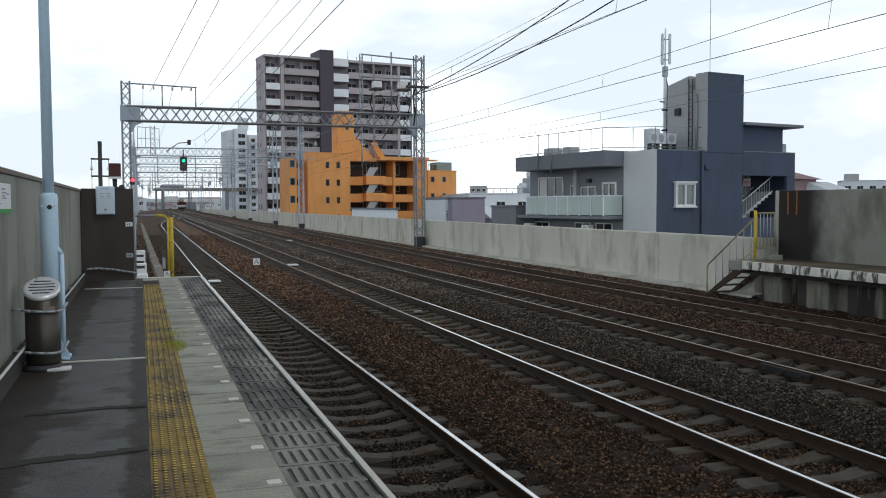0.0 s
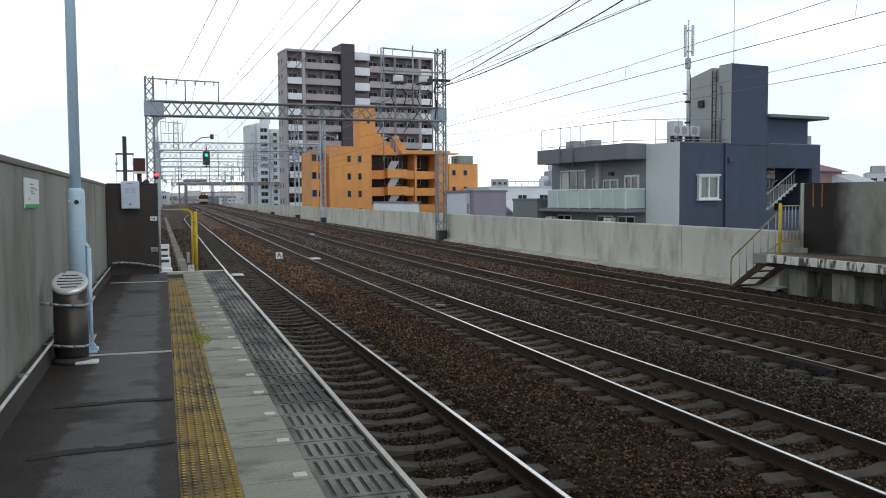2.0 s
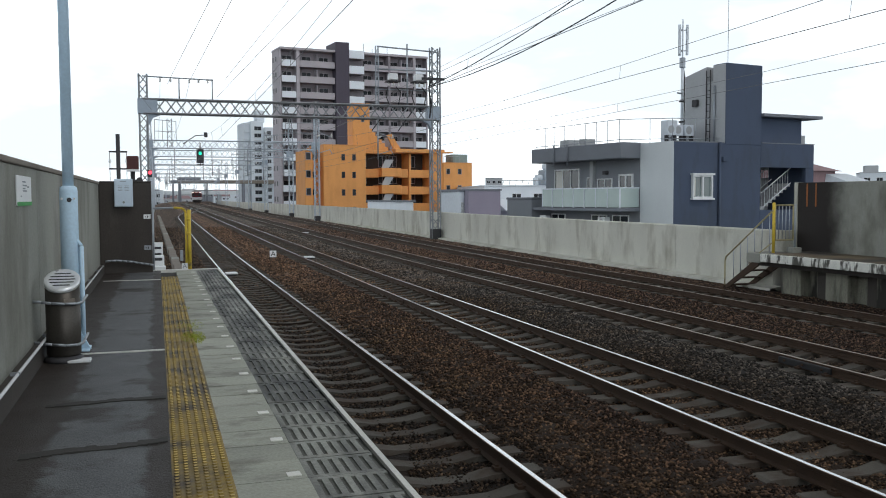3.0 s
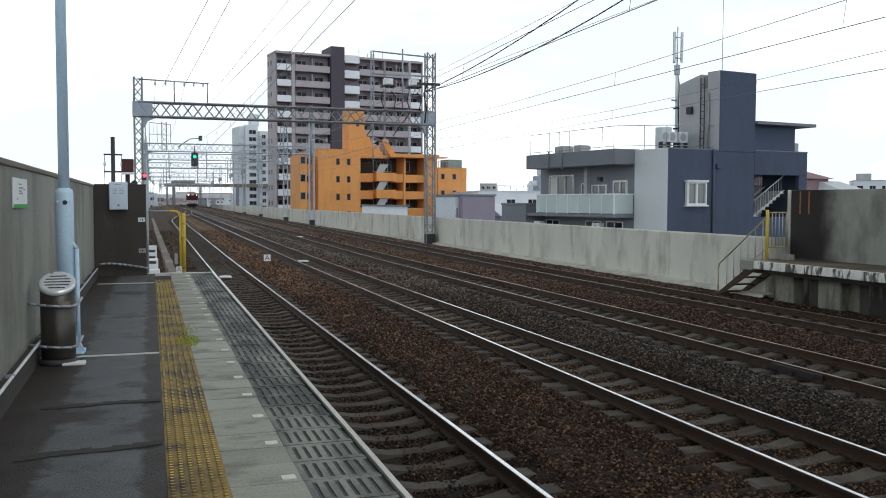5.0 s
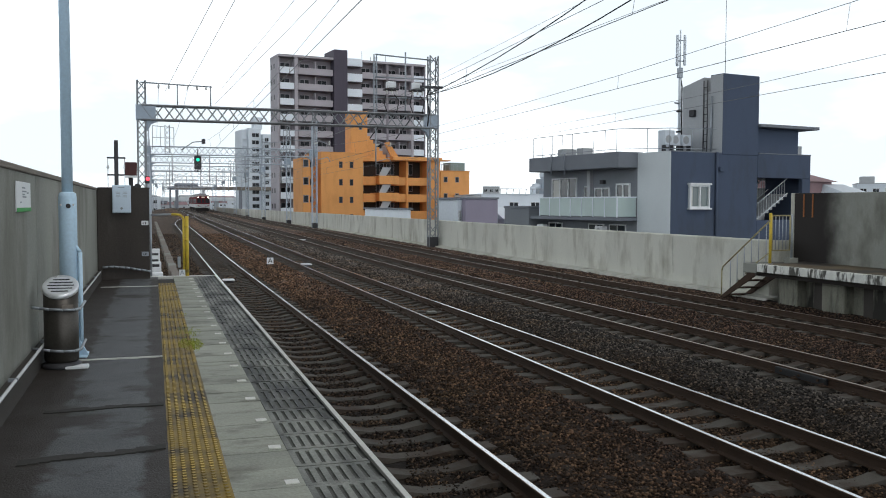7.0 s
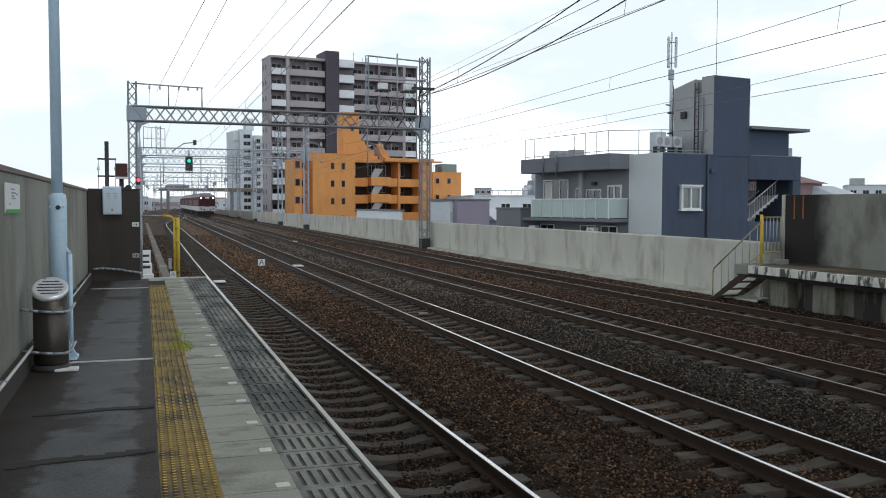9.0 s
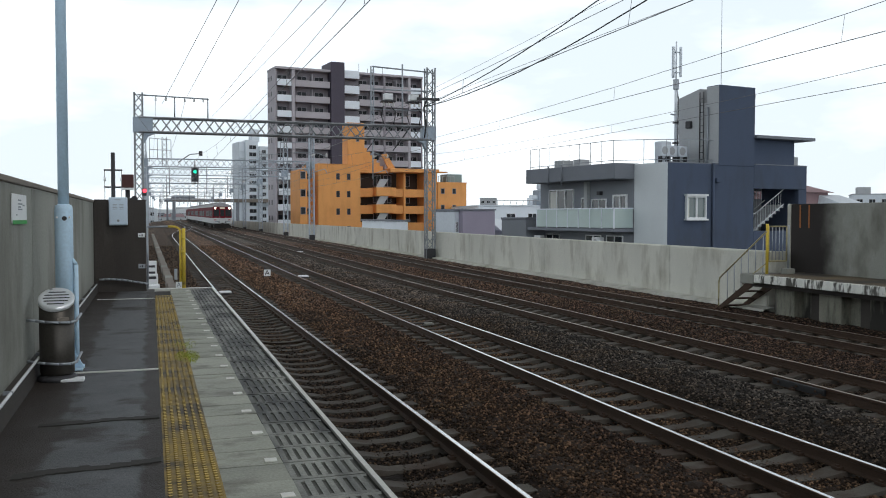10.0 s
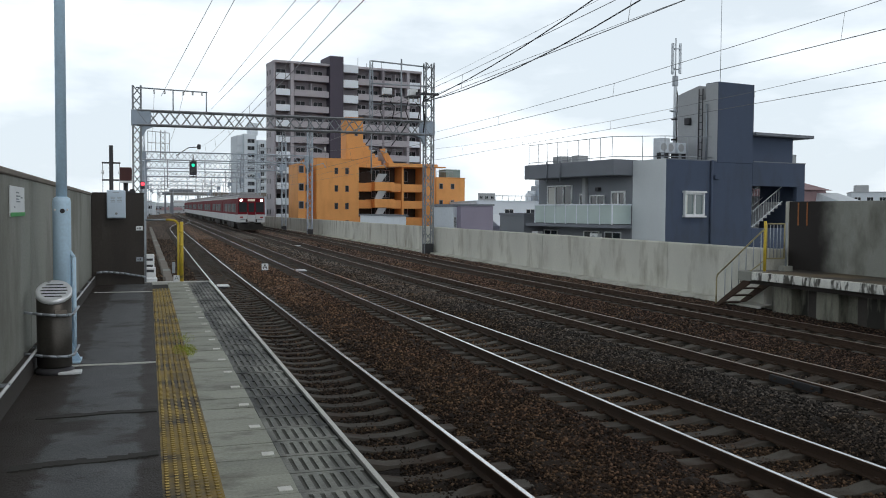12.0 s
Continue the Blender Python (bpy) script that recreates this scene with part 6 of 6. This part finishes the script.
def simple_house(name, label, m, x, y, rz, w, d, top, wall_m, roof_m=None, pitched=0.0, rows=2, cols=3, cat="house"):
    g = thing(name, pose(x, y, STREET, 0, 0, rz), label, cat)
    h = top - STREET
    part("wall", bevelled(0, 0, 0, w, d, h, 0.05), wall_m, g)
    if pitched:
        bm = bmesh.new()
        v = [bm.verts.new(p) for p in ((-0.4, -0.4, h), (w + 0.4, -0.4, h), (w + 0.4, d + 0.4, h), (-0.4, d + 0.4, h), (-0.2, d / 2, h + pitched), (w + 0.2, d / 2, h + pitched))]
        for f in ((0, 1, 5, 4), (2, 3, 4, 5), (0, 4, 3), (1, 2, 5), (3, 2, 1, 0)):
            bm.faces.new([v[i] for i in f])
        part("roof", bm, roof_m, g)
    else:
        part("roof_edge", boxes((-0.1, -0.1, h, w + 0.1, d + 0.1, h + 0.18)), roof_m or wall_m, g)
    for r in range(rows):
        for c in range(cols):
            a = w * (c + 0.5) / cols
            window(g, "y", 0, a - min(0.7, w / cols * 0.3), a + min(0.7, w / cols * 0.3), h - 2.3 - 2.8 * r, h - 1.1 - 2.8 * r, WHITE, 2, 0.06, 0.05)
    return g


simple_house("lilac_house", "flat-roofed lilac house with small windows", 0, 31.6, 89.5, 4, 3.8, 8, 2.1, LILAC, FASCIA, 0, 0, 3)
simple_house("pale_house", "narrow pale house beside the lilac one", 0, 31.0, 90.5, 4, 0.55, 6, 2.0, FARWHITE, FASCIA, 0, 3, 1)
simple_house("gabled_house", "white gabled house with a pale roof", 0, 37.2, 92.0, 4, 3.2, 7, -0.1, FARWHITE, PANELWHITE, 1.3, 1, 2)
wf = simple_house("factory_hall", "long white factory hall behind the houses", 0, 47.0, 126.0, -10, 40.0, 30, 3.0, PANELWHITE, FARWHITE, 0, 1, 12, "factory")
for i in range(40):
    part("roof_rail_post", tubes([((0.97 * i + 1, 0.2, 11.1), (1.0 * i + 1, 0.2, 11.9))], 0.05, 5), MIDGREY, wf)
part("roof_rail", tubes([((1, 0.2, 11.9), (40, 0.2, 11.9))], 0.06, 5), MIDGREY, wf)
ch = thing("cooling_unit", pose(59.0, 126.5, 3.18) @ Matrix.Scale(0.75, 4), "pale blue-grey industrial vent housing on the factory roof", "vent housing")
part("case", bevelled(-2.2, 0, 0, 2.2, 4, 3.2, 0.2), mat("pale_steel_cladding", (0.38, 0.44, 0.50), 0.5, metal=0.2, var=0.1), ch)
part("cap", bevelled(-1.6, 0.5, 3.2, 1.6, 3.5, 4.6, 0.3), FARWHITE, ch)
part("duct", tubes([((-3.8, 1.5, 0.0), (-3.8, 1.5, 1.6)), ((-3.8, 1.5, 1.6), (-2.0, 1.5, 1.6))], 0.6, 10), FARWHITE, ch)
simple_house("red_roofed_house", "house with a faded red roof beyond the platform wall", 0, 58.2, 68.5, 10, 3.0, 8, 3.7, ROOFPINK, ROOFPINK, 1.1, 1, 2)
simple_house("grey_roofed_house", "low house with a pinkish grey roof", 0, 60.5, 66.5, 10, 2.6, 5, 2.6, FARWHITE, FARWHITE, 0.9, 1, 1)
fb = simple_house("far_apartment_block", "distant pale apartment block with stacked balconies", 0, 157.0, 169.0, -38, 16.0, 12, 6.6, FARWHITE, MIDGREY, 0, 4, 6, "apartment block")
part("lift_house", bevelled(1, 3, 14.6, 4, 7, 16.4, 0.1), MIDGREY, fb)
simple_house("far_office", "distant grey office block on the skyline", 0, 141.0, 376.0, -20, 7.5, 10, 9.6, MIDGREY, FASCIA, 0, 5, 3, "office block")
sf = thing("site_fence", pose(18.9, 66.5, STREET), "tall white panelled fence behind the parapet", "fence")
for i in range(9):
    part("fence_panel", bevelled(0, 1.72 * i + 0.02, 0, 0.08, 1.72 * i + 1.70, 9.05, 0.02), PANELWHITE, sf)
part("fence_rail", boxes((-0.12, -0.2, 9.05, 0.2, 15.6, 9.2)), FASCIA, sf)
# scattered low roofs along the line and far off
rs = random.Random(11)
for i in range(46):
    t = rs.random()
    side = -1 if i < 20 else 1
    yv = 180 + 520 * t if side < 0 else 300 + 500 * t
    xv = -rs.uniform(4, 60) - 6 if side < 0 else rs.uniform(60, 330) + 0.15 * yv
    top = rs.uniform(-3.0, 3.5) if side > 0 else rs.uniform(-3, 2.0)
    dh = simple_house("distant_house", "distant low pale house seen beyond the viaduct", 0, xv, yv, rs.uniform(-12, 20), rs.uniform(7, 16), rs.uniform(7, 12), top,
                 rs.choice((FARWHITE, PALEGREY, MIDGREY, TAUPELIGHT)), rs.choice((MIDGREY, FASCIA, ROOFPINK)), rs.choice((0, 1.4, 1.8)), 1, 3)
    tagged(dh, group="distant houses")
for i in range(60):
    yv = rs.uniform(520, 950)
    xv = rs.uniform(-0.06, 0.16) * yv
    dh = simple_house("distant_house", "distant pale building closing the view down the line", 0, xv, yv, rs.uniform(-15, 20), rs.uniform(7, 20), rs.uniform(8, 14), rs.uniform(0.0, 8.0),
                      rs.choice((FARWHITE, PALEGREY, MIDGREY, TAUPELIGHT, MIDGREY, FASCIA)), rs.choice((MIDGREY, FASCIA, ROOFPINK)), rs.choice((0, 0, 1.8)), 2, 4)
    tagged(dh, group="distant houses")
for i in range(26):
    yv = rs.uniform(60, 260)
    dh = simple_house("trackside_house", "pale house roof just below the viaduct", 0, -rs.uniform(9, 16) - 0.02 * yv, yv, rs.uniform(-6, 10), rs.uniform(5, 8), rs.uniform(6, 9), rs.uniform(-4.0, -1.2),
                      rs.choice((FARWHITE, PALEGREY, MIDGREY, TAUPELIGHT)), rs.choice((MIDGREY, FASCIA, ROOFPINK)), rs.choice((0, 1.2, 1.5)), 1, 2)
    tagged(dh, group="trackside houses")
for i in range(46):
    yv = rs.uniform(300, 470)
    xv = -0.075 * yv + rs.uniform(0.0, 0.075) * yv - 3
    dh = simple_house("distant_house", "distant pale building crowding the viaduct's side", 0, xv, yv, rs.uniform(-10, 14), rs.uniform(3, 8), rs.uniform(5, 9), rs.uniform(-1.0, 4.5),
                      rs.choice((FARWHITE, PANELWHITE, PALEGREY, MIDGREY, TAUPELIGHT, FASCIA)), rs.choice((MIDGREY, FASCIA, FARWHITE)), rs.choice((0, 0, 1.2)), 2, 2)
    tagged(dh, group="distant houses")
fbr = thing("footbridge", pose(0, 372, 0), "distant brownish footbridge girder over the tracks", "bridge")
part("girder", bevelled(8.0, 0, 7.2, 60.0, 2.5, 8.6, 0.1), COPING, fbr)
for x in (9.0, 34.0, 58.0):
    part("pier", bevelled(x - 0.6, 0.4, STREET, x + 0.6, 2.1, 7.2, 0.1), FASCIA, fbr)
scn = thing("station_canopy", pose(6.5, 420, 0), "distant dark station canopy roof beside the line", "canopy")
part("roof", bevelled(0, 0, 8.4, 17.0, 30, 9.6, 0.2), FASCIA, scn)
part("roof_ridge", bevelled(3.0, 0.5, 9.6, 13.0, 28, 11.0, 0.2), FASCIA, scn)
for x in (1.0, 16.0):
    for y in (2.0, 14.0, 27.0):
        part("column", tubes([((x, y, STREET), (x, y, 8.4))], 0.22, 8), FASCIA, scn)
ov = thing("road_overpass", pose(0, 470, 0), "distant grey overpass crossing the line", "bridge")
part("deck", bevelled(-60, 0, 3.2, 120, 8, 5.0, 0.1), PALEGREY, ov)
for i in range(9):
    part("pier", bevelled(-50 + 20 * i, 2, STREET, -48 + 20 * i, 6, 3.2, 0.1), MIDGREY, ov)


# ---- commuter train: deep red over white ----
CARL, CARW = 20.2, 2.72
MAROON = mat("deep_red_coach_paint", (0.15, 0.010, 0.018), 0.65, var=0.08, scale=0.8, fine=10, bump=0.02, spec=0.1)
IVORY = mat("ivory_coach_paint", (0.50, 0.51, 0.52), 0.5, var=0.06, scale=0.8, fine=10, bump=0.02)
ROOFG = mat("grey_coach_roof", (0.30, 0.30, 0.31), 0.7, var=0.15, scale=0.8)
COACHGLASS = mat("dark_coach_glass", (0.03, 0.034, 0.038), 0.4, var=0.3, scale=0.5, bump=0, spec=0.08)
UNDER = mat("underfloor_grime", (0.035, 0.03, 0.028), 0.85, var=0.3, scale=2)
HEADLAMP = mat("lit_headlamp", (0.9, 0.85, 0.75), 0.3, glow=(1.0, 0.86, 0.72, 6.0), bump=0)
DESTIN = mat("lit_destination_sign", (0.5, 0.45, 0.4), 0.4, glow=(1.0, 0.85, 0.6, 0.25), bump=0)


def hull(z0, z1, w0, w1, y0, y1, m_name, m, parent, crown=0.0, front=0.0):
    """A length of coach body; crown rounds the top, front leans the nose back."""
    bm = bmesh.new()
    prof = [(-w0 / 2, z0), (w0 / 2, z0), (w1 / 2, z1)]
    if crown:
        prof += [(w1 / 2 - 0.12, z1 + crown * 0.5), (w1 / 2 - 0.45, z1 + crown * 0.88), (0, z1 + crown), (-w1 / 2 + 0.45, z1 + crown * 0.88), (-w1 / 2 + 0.12, z1 + crown * 0.5)]
    prof.append((-w1 / 2, z1))
    rings = [[bm.verts.new((x, y + (front * (z - 0.9) if y == y0 else 0), z)) for x, z in prof] for y in (y0, y1)]
    n = len(prof)
    for i in range(n):
        bm.faces.new((rings[0][i], rings[0][(i + 1) % n], rings[1][(i + 1) % n], rings[1][i]))
    bm.faces.new(rings[0][::-1])
    bm.faces.new(rings[1])
    bmesh.ops.recalc_face_normals(bm, faces=bm.faces[:])
    return part(m_name, bm, m, parent)


def coach(lead):
    g = thing("train_coach", (0, 0, 0), "deep red and white commuter train " + ("lead coach with lit headlamps" if lead else "coach"), "train", group="train coaches")
    L, W = CARL, CARW
    nose = 0.05 if lead else 0.0
    hull(0.95, 1.72, W, W, 0, L, "lower_body", IVORY, g, front=nose)
    hull(1.72, 3.42, W, W - 0.10, 0.0, L, "upper_body", MAROON, g, front=nose)
    hull(3.42, 3.50, W - 0.10, W - 0.12, 0.1 if lead else 0, L, "roof", ROOFG, g, 0.32, nose)
    part("cream_gutter", boxes((-W / 2 + 0.02, 0.15, 3.36, -W / 2 + 0.07, L, 3.48), (W / 2 - 0.07, 0.15, 3.36, W / 2 - 0.02, L, 3.48)), IVORY, g)
    part("underframe", boxes((-1.05, 0.6, 0.72, 1.05, L - 0.4, 0.96)), UNDER, g)
    for a, c in ((6.3, 8.2), (8.6, 10.4), (10.9, 13.2)):
        part("equipment_case", bevelled(-1.22, a, 0.28, 1.22, c, 0.9, 0.04), UNDER, g)
    for yb in (3.1, L - 3.1):
        part("bogie_frame", boxes((-1.0, yb - 1.5, 0.35, -0.8, yb + 1.5, 0.68), (0.8, yb - 1.5, 0.35, 1.0, yb + 1.5, 0.68), (-0.9, yb - 0.25, 0.4, 0.9, yb + 0.25, 0.72)), UNDER, g)
        for dy in (-1.05, 1.05):
            bm = bmesh.new()
            for s in (-1, 1):
                tube(bm, (s * 0.50, yb + dy, 0.43), (s * 0.63, yb + dy, 0.43), 0.43, 18)
            tube(bm, (-0.6, yb + dy, 0.43), (0.6, yb + dy, 0.43), 0.07, 8)
            part("wheelset", bm, RUST, g)
    # four doors a side and windows between them
    for s in (-1, 1):
        x = s * (W / 2 - 0.02)
        for i in range(4):
            yd = 2.6 + i * 4.95
            part("door", boxes((min(x, x + s * 0.03), yd - 0.66, 1.0, max(x, x + s * 0.03), yd + 0.66, 2.98)), MAROON, g)
            for k in (-0.33, 0.33):
                part("door_window", boxes((min(x, x + s * 0.036), yd + k - 0.22, 1.95, max(x, x + s * 0.036), yd + k + 0.22, 2.85)), COACHGLASS, g)
            part("door_foot", boxes((min(x, x + s * 0.034), yd - 0.66, 1.0, max(x, x + s * 0.034), yd + 0.66, 1.72)), IVORY, g)
        for i in range(3):
            yw = 2.6 + i * 4.95 + 2.475
            for k in (-0.75, 0.75):
                part("window", boxes((min(x, x + s * 0.024), yw + k - 0.64, 1.95, max(x, x + s * 0.024), yw + k + 0.64, 2.85)), COACHGLASS, g)
    for yr in (4.5, 10.0, 15.5):
        part("roof_unit", bevelled(-0.75, yr - 1.2, 3.78, 0.75, yr + 1.2, 4.06, 0.06), ROOFG, g)
    # collector on the roof of every other coach is folded flat
    part("roof_vent", bevelled(-0.5, 1.0, 3.78, 0.5, 1.9, 3.95, 0.05), ROOFG, g)
    if not lead:
        part("gangway", boxes((-0.5, -0.45, 0.95, 0.5, 0.0, 3.2)), UNDER, g)
        return g
    # nose details, on the leaning front
    def nose_box(name, x0, x1, z0, z1, d0, d1, m, label="", parent=None):
        bm = bmesh.new()
        v = box(bm, x0, 0, z0, x1, 0, z1)
        for k in v:
            far = v.index(k) in (2, 3, 6, 7)
            k.co.y = nose * (k.co.z - 0.9) - (d0 if far else d1)
        return part(name, bm, m, parent or g, label)
    nose_box("windscreen", -1.24, -0.45, 1.98, 3.0, -0.01, 0.02, COACHGLASS)
    nose_box("windscreen", 0.45, 1.24, 1.98, 3.0, -0.01, 0.02, COACHGLASS)
    dr = nose_box("end_door", -0.38, 0.38, 1.05, 3.0, -0.01, 0.03, MAROON)
    nose_box("door_window", -0.28, 0.28, 2.0, 2.95, 0.0, 0.04, COACHGLASS, "", dr)
    nose_box("door_foot", -0.375, 0.375, 1.06, 1.72, 0.0, 0.034, IVORY, "", dr)
    nose_box("destination_sign", -0.36, 0.36, 3.1, 3.32, -0.01, 0.03, DESTIN, "lit destination sign")
    nose_box("waist_strip", -1.36, 1.36, 1.70, 1.76, -0.01, 0.016, IVORY)
    for s in (-1, 1):
        c = s * 1.02
        nose_box("headlamp_case", c - 0.27, c + 0.27, 3.03, 3.36, -0.01, 0.05, MAROON)
        part("headlamp", lathe([(0.13, 0), (0.12, 0.05), (0.05, 0.07)], 16), HEADLAMP, g, "lit headlamp", at=pose(c, nose * 2.3 - 0.045, 3.19, 90, 0, 0))
        nose_box("tail_lamp", s * 1.0 - 0.16, s * 1.0 + 0.16, 1.40, 1.54, -0.01, 0.03, mat("unlit_red_lens", (0.3, 0.03, 0.03), 0.4))
        nose_box("marking_bar", s * 0.85 - 0.25, s * 0.85 + 0.25, 1.18, 1.30, -0.01, 0.018, INK)
        part("wiper", tubes([((s * 0.7, 0.02, 2.05), (s * 0.95, 0.05, 2.6))], 0.012, 5), CABLE, g)
        part("step_rail", tubes([((s * 0.42, 0.0, 1.2), (s * 0.42, 0.03, 2.0))], 0.014, 5), GALV, g)
    part("coupler", boxes((-0.18, -0.55, 0.72, 0.18, 0.6, 1.02), (-0.3, -0.12, 0.6, 0.3, 0.1, 0.95)), UNDER, g, "black coupler")
    part("snow_plough", boxes((-1.2, 0.3, 0.2, 1.2, 0.42, 0.75)), UNDER, g)
    part("jumper_box", boxes((-0.55, -0.06, 1.0, -0.42, 0.04, 1.3), (0.42, -0.06, 1.0, 0.55, 0.04, 1.3)), UNDER, g)
    return g


lead = coach(True)
trail = coach(False)
COACHES = [lead, trail] + [copy_thing(trail, Matrix()) for _ in range(6)]


def motions():
    """The train runs towards the station at a steady pace; each coach follows the line's curve."""
    y0, speed, pitch = 347.0, 21.24, CARL + 0.5
    for k, c in enumerate(COACHES):
        rows = []
        for i in range(13):
            y = y0 - speed * i + pitch * k
            x, x2 = CENTRES[2] + bend(y), CENTRES[2] + bend(y + CARL)
            turn = math.degrees(math.atan2(x2 - x, CARL))
            rows.append((float(i), pose(x, y, RAIL + rise(y), math.degrees(math.atan2(rise(y + CARL) - rise(y), CARL)), 0, -turn)))
        walk(c, rows)


motions()
